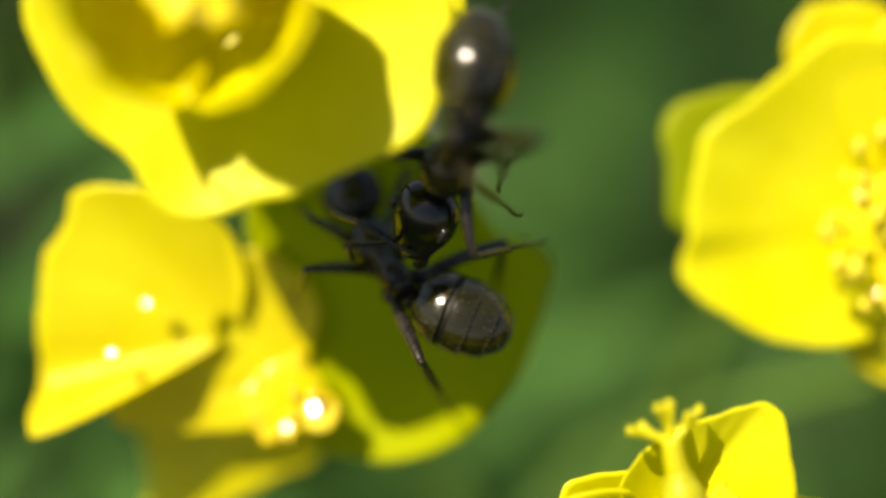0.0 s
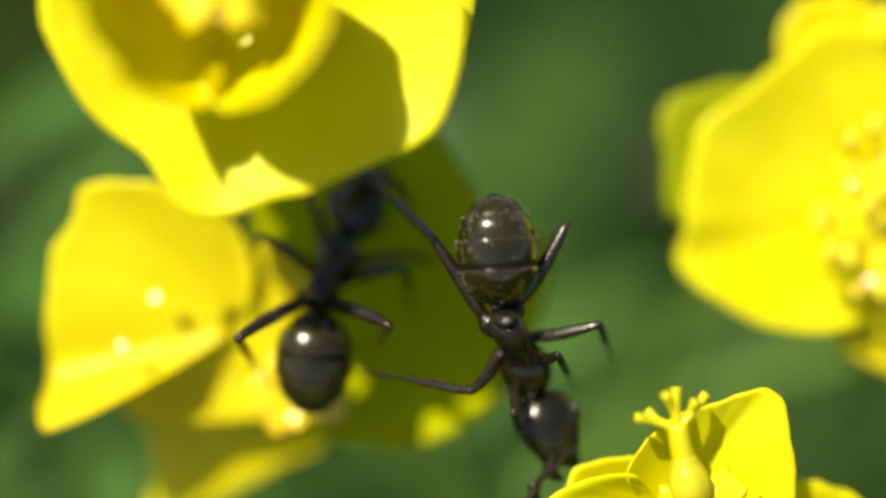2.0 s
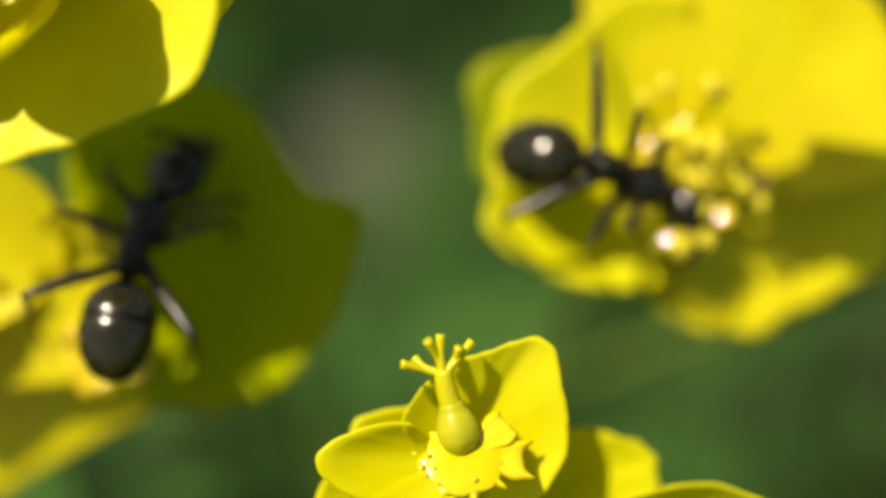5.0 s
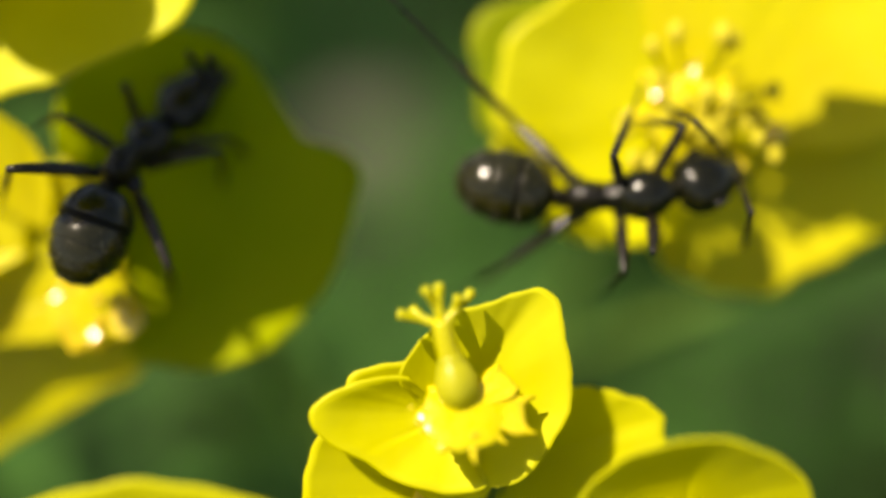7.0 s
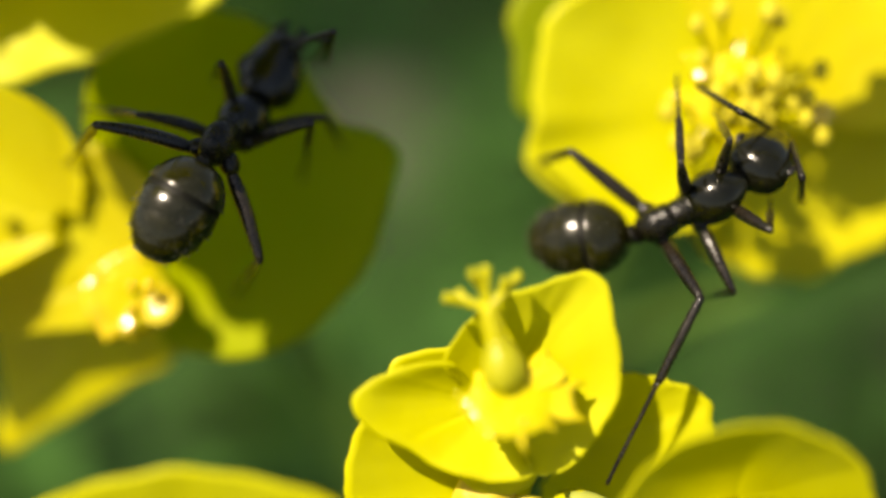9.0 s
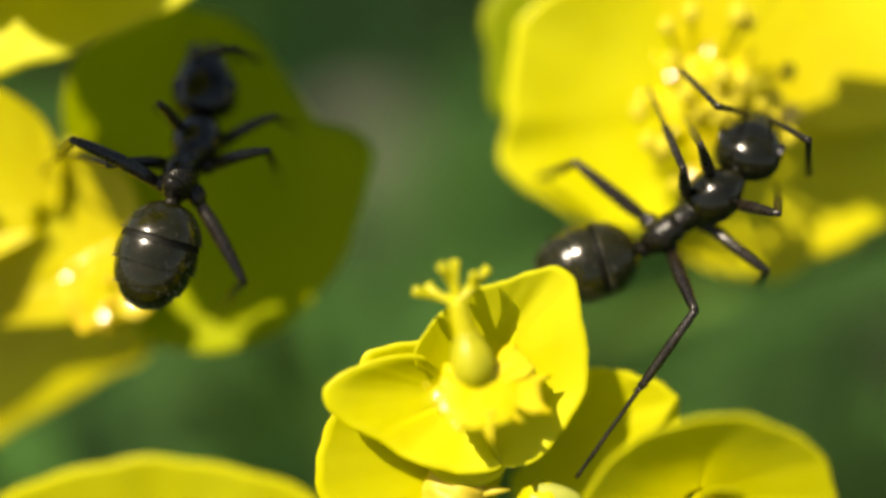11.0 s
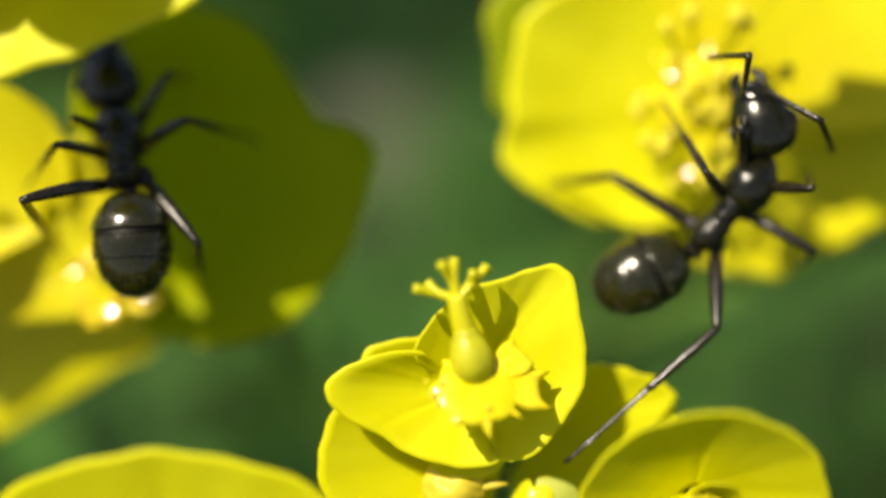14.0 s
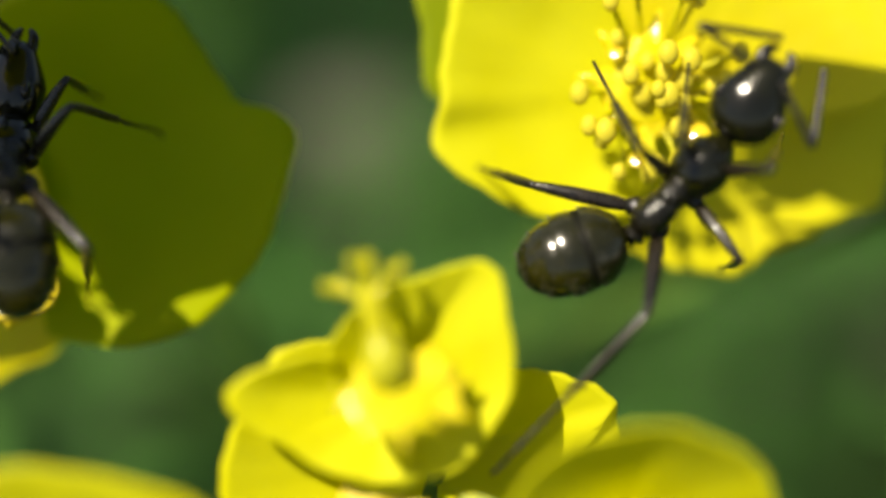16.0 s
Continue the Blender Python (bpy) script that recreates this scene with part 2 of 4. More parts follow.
def corner_mound(x, y, r, seed):
    """A low near-black mound with a ragged outline, added to darken a corner of the view."""
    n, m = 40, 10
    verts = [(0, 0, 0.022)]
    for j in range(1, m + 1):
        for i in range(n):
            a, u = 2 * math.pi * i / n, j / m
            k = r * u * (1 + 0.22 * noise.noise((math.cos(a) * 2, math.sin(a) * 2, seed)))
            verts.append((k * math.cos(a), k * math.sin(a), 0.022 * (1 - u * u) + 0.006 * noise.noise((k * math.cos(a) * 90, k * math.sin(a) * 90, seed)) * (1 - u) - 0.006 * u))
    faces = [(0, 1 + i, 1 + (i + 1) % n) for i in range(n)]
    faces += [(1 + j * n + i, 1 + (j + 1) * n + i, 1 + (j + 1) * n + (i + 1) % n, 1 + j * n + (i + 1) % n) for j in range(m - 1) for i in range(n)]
    ob = new("corner_mound", mesh_of("corner_mound", verts, faces, CORNER_DARK))
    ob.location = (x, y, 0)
    tagged(ob, "added near-black mound standing in for a dark corner of the view", "leaf litter", "heaps of rotted leaves")


def grass():
    rnd = random.Random(4)
    verts, faces = [], []
    for _ in range(5200):
        y = rnd.uniform(-0.25, 0.85)
        x = rnd.uniform(-0.45, 0.45)
        if math.hypot(x - 0.145, y - 0.19) < 0.065 + 0.02 * noise.noise((x * 30, y * 30, 3)) or math.hypot(x + 0.03, y - 0.375) < 0.018 or math.hypot(x + 0.14, y - 0.16) < 0.06 or math.hypot(x + 0.21, y - 0.45) < 0.05:
            continue
        if any(math.hypot(x - hx, y - hy) < hr * 1.1 for hx, hy, hr in CORNER_MOUNDS):
            continue
        a = rnd.uniform(0, 6.28)
        way = Vector((math.cos(a) * 0.45, math.sin(a) * 0.45, 1)).normalized()
        blade(verts, faces, Vector((x, y, 0)), way, rnd.uniform(0.05, 0.15), rnd.uniform(0.003, 0.007), rnd.uniform(0.1, 0.6))
    for _ in range(9000):
        a, r = rnd.uniform(0, 6.28), 0.35 + 2.2 * rnd.random() ** 1.6
        x, y = math.cos(a) * r, 0.3 + math.sin(a) * r
        if -0.45 < x < 0.45 and -0.25 < y < 0.85:
            continue
        b = rnd.uniform(0, 6.28)
        blade(verts, faces, Vector((x, y, 0)), Vector((math.cos(b) * 0.45, math.sin(b) * 0.45, 1)).normalized(), rnd.uniform(0.06, 0.18), rnd.uniform(0.005, 0.010), rnd.uniform(0.1, 0.6), 4)
    tagged(new("grass", mesh_of("grass", verts, faces, GRASS)), "thick green grass growing from the soil", "grass", kind="stuff")


def leafy_shoot(x, y, height, seed, lean=(0, 0)):
    """A shoot of the spurge with its narrow leaves."""
    rnd = random.Random(seed)
    shoot = thing("leafy_shoot", pose(x, y, 0), "leafy green spurge shoot standing in the grass", "plant", "shoots round the flowers")
    top = (lean[0] * 1000, lean[1] * 1000, height * 1000)
    line = [(0, 0, 0), (top[0] * 0.3, top[1] * 0.3, top[2] * 0.5), top]
    part("stem", tube("stem", line, (1.6, 1.2, 0.7), STEM, 12, 8), shoot)
    verts, faces = [], []
    pts = spline(line, 120)
    for i in range(24, 120):
        a = i * 2.4
        way = Vector((math.cos(a), math.sin(a), rnd.uniform(0.2, 0.8))).normalized()
        blade(verts, faces, Vector(pts[i]) * MM, way, rnd.uniform(0.018, 0.030), rnd.uniform(0.0025, 0.004), rnd.uniform(0.1, 0.5), 4)
    tagged(part("foliage", mesh_of("foliage", verts, faces, LEAFAGE), shoot), kind="stuff")


def dry_stalk(x, y, rz, length, seed):
    rnd = random.Random(seed)
    stalk = thing("dry_stalk", pose(x, y, 0.004, 0, 0, rz), "grey-brown dry stalk lying on the soil", "stalk", "dry stalks on the ground")
    part("stem", tube("stem", [(0, 0, 0), (length * 300, rnd.uniform(-20, 20), 30), (length * 700, rnd.uniform(-20, 20), 40), (length * 1000, 0, 70)], (9, 8, 6, 4), DRY, 14, 10), stalk)
    part("dead_leaf", tube("dead_leaf", [(length * 500, 0, 30), (length * 560, 40, 70), (length * 640, 90, 40)], (3, 22, 2), DRY, 10, 8, 0.12), stalk)


ground()
grass()
# mounds added only for the dark corners behind the flowers
for i, heap in enumerate(CORNER_MOUNDS):
    corner_mound(*heap, 3 + i)
for i, (x, y, h, lx, ly) in enumerate([(-0.055, 0.06, 0.235, 0.02, -0.02), (0.05, 0.075, 0.225, 0, 0), (-0.01, 0.12, 0.19, 0.01, 0.01), (0.06, 0.26, 0.13, -0.02, 0),
                                       (-0.10, 0.30, 0.16, 0.01, 0), (0.02, 0.20, 0.15, 0, 0), (-0.07, 0.22, 0.15, 0, 0), (0.16, 0.10, 0.22, -0.01, 0),
                                       (-0.045, 0.015, 0.262, -0.005, 0.0), (-0.026, 0.026, 0.286, -0.002, -0.004), (0.006, 0.040, 0.244, 0, 0), (-0.005, 0.036, 0.248, 0, 0)]):
    leafy_shoot(x, y, h, 20 + i, (lx, ly))
dry_stalk(0.115, 0.20, 60, 0.10, 2)
dry_stalk(-0.05, 0.24, 15, 0.07, 3)


# ---- flower heads ----
NODE = (0.5, -20.0, -24.0)      # where the rays of the umbel leave the main stem


def gland_mesh(material, reach=1.15, half=42, horn=0.42, fold=0.0, thick=0.11):
    """A thin fan-shaped gland with two horns, lying along x from the cup's middle. fold lifts its end."""
    na, nr = 36, 10
    top = []
    for i in range(na + 1):
        q = -1 + 2 * i / na
        a = radians(half * q)
        crown = 0.62 + 0.24 * math.cos(q * math.pi / 2) ** 0.6 - 0.05 * math.cos(q * math.pi)
        spike = horn * (math.exp(-((abs(q) - 0.62) / 0.11) ** 2) + 0.5 * math.exp(-((abs(q) - 0.62) / 0.24) ** 2))
        r1 = reach * (crown + spike * 0.62)
        for j in range(nr + 1):
            u = 0.12 + 0.88 * j / nr
            r = r1 * u
            z = 0.10 - 0.10 * u * u + fold * r * r + 0.02 * math.sin(7 * q + 3 * u) * u - 0.03 * abs(q) ** 3 * u
            top.append((r * math.cos(a), r * math.sin(a), z, min(1, max(0, (1 - u) * 6)) ** 0.5 * min(1, (1 - abs(q)) * 8) ** 0.5))
    w, half_n = nr + 1, len(top)
    verts = [Vector((x, y, z + s * thick * (0.12 + 0.88 * t) / 2)) * MM for s in (1, -1) for x, y, z, t in top]
    faces = []
    for i in range(na):
        for j in range(nr):
            k = i * w + j
            faces += [(k, k + 1, k + w + 1, k + w), (half_n + k, half_n + k + w, half_n + k + w + 1, half_n + k + 1)]
        k = i * w + nr
        faces.append((k, half_n + k, half_n + k + w, k + w))
    for i in (0, na):
        for j in range(nr):
            k = i * w + j
            q = (k, half_n + k, half_n + k + 1, k + 1)
            faces.append(q if i == 0 else q[::-1])
    return mesh_of("gland", verts, faces, material)


def flower(x, y, z, label, rx=0, ry=0, rz=0, bend=1.2, sway=(0, 0, 0)):
    """A flower head and its ray, with no bracts yet."""
    f = thing("spurge_flower", spot(x, y, z, rx, ry, rz), label, "flower", "spurge flower heads")
    down = f.matrix_world.inverted() @ (SLOPE @ (Vector(NODE) * MM)) / MM
    start = Vector((0, 0, -0.15))
    part("ray", tube("ray", [start, start + (down - start) * (0.2 if bend < 5 else 0.02) + Vector((0, 0, -bend)) + Vector(sway), start + (down - start) * 0.6 + Vector((0, 0, -bend)), down], (0.42, 0.32, 0.36, 0.5), STEM, 16, 10), f, label="slender green ray of the umbel")
    return f


def cyathium(f, x, y, z, tilt, gland_angles, material=GLAND, size=1.0, ovary=True, lean=100, anthers=0, spread=0.75, grain=0.15, drops=(), seat=None, seed=0):
    """The cup in the middle of a flower head, with its crescent glands, ovary and stamens."""
    rnd = random.Random(seed)
    base = put(x, y, z, *tilt) @ Matrix.Scale(size, 4)
    part("flower_cup", lathe("flower_cup", [(-0.75, 0.12), (-0.5, 0.30), (-0.15, 0.44), (0.02, 0.58), (0.09, 0.72), (0.14, 0.73), (0.18, 0.60), (0.21, 0.35), (0.22, 0.03)], CUP, 1, 1, 34, 36, dent=lambda u, a: 1 + 0.05 * math.sin(3 * a + 1) * u + 0.03 * math.sin(7 * a)), f, base @ pose(0, 0, 0, 0, -90))
    for g in gland_angles:
        a, more = (g, ()) if isinstance(g, (int, float)) else (g[0], g[1:])
        part("gland", gland_mesh(material, *more), f, base @ put(0, 0, 0.03, 0, 0, a))
    if ovary:
        stand = put(*(seat or (x, y, z))) @ Matrix.Scale(size, 4)
        lx, ly = math.cos(radians(lean)), math.sin(radians(lean))
        c = Vector((lx * 0.55, ly * 0.55, 0.62))
        up = Vector((lx, ly, 0.14)).normalized()
        turn = up.to_track_quat("X", "Z").to_matrix().to_4x4()
        part("ovary", lathe("ovary", [(-0.48, 0.05), (-0.40, 0.24), (-0.20, 0.38), (0.04, 0.40), (0.26, 0.34), (0.42, 0.26), (0.54, 0.22), (0.7, 0.05)], OVARY, 1, 1, 26, 30, dent=lambda u, a: 1 - 0.12 * (1 - abs(math.sin(1.5 * a))) * (1 - u)), f, stand @ Matrix.Translation(c * MM) @ turn, "pale green three-lobed ovary")
        st = part("style", tube("style", [(0.34, 0, 0), (0.8, 0.02, 0.02), (1.2, 0.0, 0.05)], (0.23, 0.20, 0.17), STYLE, 10, 10), f, stand @ Matrix.Translation(c * MM) @ turn, "stout yellow-green style")
        for dy, dz, ln in ((0.02, 0.1, 1.0), (0.62, -0.05, 0.75), (-0.55, -0.05, 0.8)):
            for k in (-1, 1):
                end = Vector((1.15 + 0.7 * ln - 0.3 * abs(dy), dy * 0.95 + k * 0.13, dz + 0.12 * k))
                part("stigma", tube("stigma", [(1.1, 0, 0.03), (1.1 + (end.x - 1.1) * 0.5, dy * 0.55 + k * 0.03, dz * 0.6), end], (0.10, 0.075, 0.095), STYLE, 9, 8), st)
    for _ in range(anthers):
        a, r = rnd.uniform(0, 6.28), rnd.uniform(0.1, spread)
        p = Vector((math.cos(a) * r, math.sin(a) * r, rnd.uniform(0.35, 0.85)))
        s = part("stamen", tube("stamen", [(p.x * 0.5, p.y * 0.5, 0), (p.x * 0.8, p.y * 0.8, p.z * 0.6), p], (0.06, 0.05, 0.05), STYLE, 7, 6), f, base)
        part("anther", ball("anther", grain * rnd.uniform(0.8, 1.25), POLLEN if material is GLAND else material, (1, 1.3, 0.8), 8, 10), s, put(*p))
    for dx, dy, dz, r in drops:
        part("nectar_drop", ball("nectar_drop", r, NECTAR, (0.2, 1, 1)), f, base @ put(dx, dy, dz, -19, -16) @ pose(0, 0, 0, 0, -90), "glistening drop of nectar")


def petal(f, outline, material=BRACT, at=(0, 0, 0), wave=0.03, **more):
    """A bract whose edge runs through a few given corners: degrees, radius and height round the place at."""
    part("bract", bract_mesh("bract", material, 0, 0, 0, 0, 0, 1, 0, 0, wave=wave, outline=outline, seed=len(bpy.data.objects), **more), f, put(*at))


def bracts(f, rows, material=BRACT):
    for row in rows:
        more = dict(row[9]) if len(row) > 9 else {}
        mat, z = more.pop("material", material), more.pop("z", 0)
        part("bract", bract_mesh("bract", mat, *row[:8], wave=row[8], seed=len(bpy.data.objects), **more), f, put(0, 0, z))


# bracts() rows: tip, cw, ccw, tip radius, side radius, sharpness, rise, side rise, wave; petal() rows: degrees, radius, height
fore = flower(1.27, -3.13, -0.3, "open yellow spurge flower with two cupped bracts and green ovary")
petal(fore, ((-64, 1.54, 0.6), (-47, 1.98, 0.6), (-20, 2.22, 0.65), (4, 2.63, 0.75), (21, 2.88, 0.8), (38, 3.23, 0.8), (49, 3.56, 0.8), (56, 3.59, 0.8), (63, 3.25, 0.85), (72, 2.83, 0.9), (90, 2.4, 0.95), (107, 2.03, 0.9), (131, 1.63, 0.85), (145, 1.54, 0.8)))
petal(fore, ((133, 1.38, 0.9), (143, 1.73, 1), (152, 2.08, 1.05), (160, 2.46, 1.1), (169, 2.96, 1.12), (177, 3.1, 1.15), (187, 2.83, 1.05), (197, 2.36, 0.95), (207, 2.07, 0.85), (225, 1.81, 0.8), (252, 1.63, 0.8), (283, 1.66, 0.75), (300, 1.73, 0.7), (304, 1.21, 0.65)), at=(0, 0, 0.02), lip=0.15)
bracts(fore, [(280, 66, 30, 2.0, 1.3, (0.8, 0.5), 0.35, 0.4, 0.03, {"z": -0.12})])
cyathium(fore, 0.25, 0.26, 1.42, (-30, 8, 0), ((-60, 0.86, 34, 0.36, 0.05), (-3, 1.4, 24, 0.20, 0.03), (36, 1.3, 24, 0.05, 0.2), (208, 1.0, 44, 0.08, 0.08), (112, 0.9, 44, 0.1, 0.1)), lean=103, size=1.2, seat=(0.25, 0.30, 0.75), drops=((-0.85, -0.15, 0.2, 0.07), (-0.7, 0.05, 0.22, 0.05), (-0.95, 0.1, 0.16, 0.045), (-0.78, -0.32, 0.2, 0.04), (-0.6, -0.2, 0.22, 0.035), (-0.55, -0.5, 0.2, 0.03), (0.12, -0.45, 0.24, 0.06)), seed=1)

under = flower(2.3, -4.7, -1.5, "pair of broad yellow bracts below the open flower", 0, 0, 0)
petal(under, ((-87, 2.19, 0.9), (-43, 3.17, 0.8), (-9, 3.84, 0.8), (11, 4.09, 0.8), (23, 4.09, 0.8), (35, 3.71, 0.85), (50, 2.9, 0.9), (71, 2.45, 0.9), (101, 2.39, 0.9)), at=(0.12, -0.1, -0.75), wave=0.06, ruffle=2.2)
petal(under, ((104, 2.62, 1.2), (117, 3.11, 1.25), (128, 3.58, 1.3), (141, 4.18, 1.35), (151, 4.06, 1.4), (167, 4.21, 1.45), (183, 4.43, 1.5), (205, 3.92, 1.4), (232, 3.12, 1.3), (254, 2.33, 1.2)), wave=0.05)

low_right = flower(6.4, -5.3, 0.4, "round yellow bract curving over a young spurge flower", 28)
bracts(low_right, [(90, 115, 115, 2.95, 2.55, 1.0, 0.9, 0.8, 0.02), (270, 70, 70, 2.4, 1.9, 1.0, 0.9, 0.9, 0.03)])
bracts(low_right, [(70, 62, 58, 1.25, 0.45, 1.6, 1.0, 0.5, 0.03, {"z": 0.1}), (185, 60, 62, 1.3, 0.5, 1.5, 0.9, 0.5, 0.03, {"z": 0.08}), (300, 60, 60, 1.1, 0.5, 1.4, 0.8, 0.5, 0.03, {"z": 0.06})])
cyathium(low_right, 0, 0.05, 0.55, (10, 0, 0), ((55, 1.0, 40, 0.1, 0.1), (125, 1.0, 40, 0.1, 0.1), (250, 0.8, 40, 0.1)), ovary=False, anthers=4, size=0.75, drops=((-1.1, 0.5, 0.5, 0.12), (0.9, 0.5, 0.5, 0.10), (0.2, -0.9, 0.4, 0.09)), seed=2)

low_left = flower(-5.0, -7.63, 1.0, "broad dull yellow bract with a smooth rounded edge", 12)
bracts(low_left, [(92, 100, 100, 3.95, 5.4, 1.2, 0.9, 0.5, 0.02), (270, 75, 75, 3.8, 3.4, 1.0, 0.8, 0.6, 0.04)])

upper = flower(-7.8, 7.6, 1.5, "large yellow spurge bracts round a shaded cup-shaped flower", bend=9)
bracts(upper, [(285, 176, 182, 3.6, 3.6, 1.0, 0.9, 0.9, 0.03, {"bumps": ((176, 1.05, 26), (212, 0.25, 12), (251, 0.72, 16), (332, 0.55, 20), (5, 0.5, 22))}),
               (55, 70, 130, 5.0, 3.6, (0.7, 0.5), -0.2, 0.2, 0.05, {"z": -0.25})])
# cup bracts: the amber colour imitates the shade inside the cup
petal(upper, ((92, 1.5, 2.2), (115, 2.1, 3.0), (145, 2.3, 3.2), (175, 2.35, 3.1), (200, 2.35, 3.0), (218, 2.4, 2.9), (229, 2.5, 2.9), (238, 2.5, 2.2), (248, 2.4, 1.6), (262, 2.3, 1.3), (269, 1.6, 1.1)), BRACT_AMBER, (-0.7, 0.4, 0.5), bowl=5.0)
petal(upper, ((256, 1.7, 1.1), (268, 2.3, 1.4), (280, 2.45, 2.0), (292, 2.5, 2.5), (310, 2.5, 2.8), (330, 2.45, 2.8), (350, 2.35, 2.6), (362, 2.3, 2.2), (390, 2.2, 2.4), (420, 2.1, 2.6), (440, 1.6, 2.2)), BRACT_AMBER, (-0.7, 0.4, 0.52), bowl=3.4)
cyathium(upper, -0.5, 0.85, 2.1, (0, 0, 0), ((218, 1.6, 34, 0.12, 0.04), (288, 1.35, 22, 0.1, 0.03), (20, 1.2, 36, 0.2), (120, 1.1, 36, 0.2)), size=1.1, ovary=False, anthers=4, drops=((-0.2, -0.9, 0.1, 0.08),), seed=3)

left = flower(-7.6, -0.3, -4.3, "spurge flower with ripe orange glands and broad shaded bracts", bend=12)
# the mostly shaded bract, coloured with the green cast of its shade
petal(left, ((284, 1.9, 0.3), (300, 2.4, 0.3), (313, 3.0, 0.35), (335, 4.2, 0.4), (350, 5.1, 0.45), (367, 6.05, 0.5), (377, 6.6, 0.5), (386, 7.3, 0.5), (391, 7.15, 0.5), (398, 6.45, 0.45), (407, 6.5, 0.4), (421, 7.05, 0.4), (436, 7.2, 0.4), (455, 6.5, 0.5), (468, 5.2, 0.6), (476, 3.2, 0.5)), BRACT_SHADE_GREEN, (0, 0, -0.35), wave=0.06, inner=0.06)
petal(left, ((78, 1.2, 0.3), (96, 2.7, 0.5), (107, 3.4, 0.7), (124, 4.5, 0.9), (138, 5.3, 0.9), (149, 5.1, 0.8), (160, 5.25, 0.7), (180, 5.1, 0.5), (195, 5.3, 0.3), (205, 5.65, 1.1), (210, 5.3, 1.3), (214, 2.6, 1.0)), BRACT_AMBER, (-1.6, 1.2, 0.4), wave=0.2, bowl=1.3)
petal(left, ((72, 1.8, 0.2), (95, 2.9, 0.3), (112, 3.6, 0.4), (145, 3.8, 0.3), (175, 4.2, 0.2), (191, 5.0, 0.1), (197, 4.8, 0.1), (203, 3.9, 0.1), (214, 2.6, 0.1), (236, 1.6, 0.1)), BRACT_AMBER, (0, 0, 0.0), wave=0.10)
petal(left, ((178, 4.2, -0.6), (190, 4.7, -0.7), (200, 5.1, -0.8), (210, 5.5, -0.9), (218, 6.0, -1.0), (225, 6.8, -1.0), (229, 6.6, -0.95), (233, 5.5, -0.8), (242, 4.05, -0.6), (256, 3.05, -0.4), (272, 2.6, -0.3), (284, 2.3, -0.2), (298, 1.5, -0.2)), BRACT_AMBER, (0, 0, -1.3), wave=0.03)
cyathium(left, -0.1, -0.5, 0.75, (0, 10, 0), ((-62, 1.0, 50, 0.15), (24, 0.9, 48, 0.1), (118, 1.1, 52, 0.12, 0.1), (205, 1.2, 56, 0.1, 0.08)), GLAND_RIPE, 1.25, ovary=False, anthers=3, spread=0.9, grain=0.12, drops=((0.55, -0.2, 0.5, 0.42), (-0.1, -0.55, 0.45, 0.20), (0.62, -0.45, 0.46, 0.18), (-2.95, 1.95, 0.1, 0.16), (-3.6, 0.95, 0.2, 0.14)), seed=4)


right = flower(8.2, 3.9, -5.0, "wide open yellow spurge flower with a granular middle", bend=12)
petal(right, ((92, 4.8, 1.0), (113, 5.4, 1.0), (129, 5.2, 1.0), (142, 5.3, 1.1), (156, 5.9, 1.1), (168, 5.8, 1.1), (177, 5.7, 1.1), (184, 5.75, 1.1), (190, 6.1, 0.9), (197, 5.95, 0.9), (208, 5.25, 0.9), (223, 4.45, 0.9), (243, 3.6, 0.8), (256, 3.4, 0.7)), wave=0.06, bowl=2.4)
# under-bract at the left edge; its shade is painted by the olive colour
petal(right, ((128, 4.4, 0.4), (142, 5.8, 0.6), (155, 6.9, 0.7), (168, 6.4, 0.6), (177, 6.1, 0.5), (183, 5.6, 0.4), (190, 4.2, 0.3)), BRACT_SHADE_OLIVE, (0, 0, -0.2), wave=0.06, bowl=1.8)
petal(right, ((238, 2.6, 0.3), (250, 3.5, 0.4), (262, 4.1, 0.5), (286, 4.6, 0.6), (306, 4.9, 0.6), (326, 5.4, 0.5), (340, 6.2, 0.3), (365, 6.0, 0.3), (390, 5.4, 0.3), (420, 4.8, 0.4), (455, 4.4, 0.5)), BRACT_AMBER, (0, 0, -0.7), wave=0.09, bowl=2.2, ruffle=2.5)
petal(right, ((-12, 2.4, 0.3), (-6, 4.2, 0.6), (2, 5.4, 0.8), (14, 6.3, 0.9), (36, 6.6, 0.9), (62, 6.4, 0.9), (84, 6.0, 0.7), (100, 5.2, 0.4), (113, 4.4, 0.1), (122, 3.2, -0.1)), BRACT_AMBER, (0, 0, 0.35), wave=0.12, bowl=1.4, ruffle=1.6)
petal(right, ((82, 3.6, 0.6), (96, 5.9, 0.7), (108, 6.3, 0.7), (120, 6.0, 0.7), (134, 4.4, 0.6)), BRACT_AMBER, (0, 0, -0.3), wave=0.06)
cyathium(right, -0.7, 0.1, 1.5, (0, 0, 0), (200, 110, 290, 20), GLAND, 1.35, ovary=False, anthers=30, spread=1.7, grain=0.15, drops=((1.5, -0.25, 0.35, 0.24), (0.75, -0.9, 0.3, 0.24), (-0.3, -1.35, 0.3, 0.15), (-0.7, 0.5, 0.35, 0.14)), seed=5)

# head added out of view, shaped and placed to shade the right flower
beyond = flower(6.4, 10.9, 4.5, "unseen yellow spurge flower head added to shade its lower neighbour", bend=20, sway=(13, -6, 15))
petal(beyond, ((172, 1.2, 0.5), (180, 2.1, 0.5), (200, 2.45, 0.5), (225, 2.2, 0.5), (250, 1.9, 0.5), (275, 1.5, 0.5)), wave=0.05)
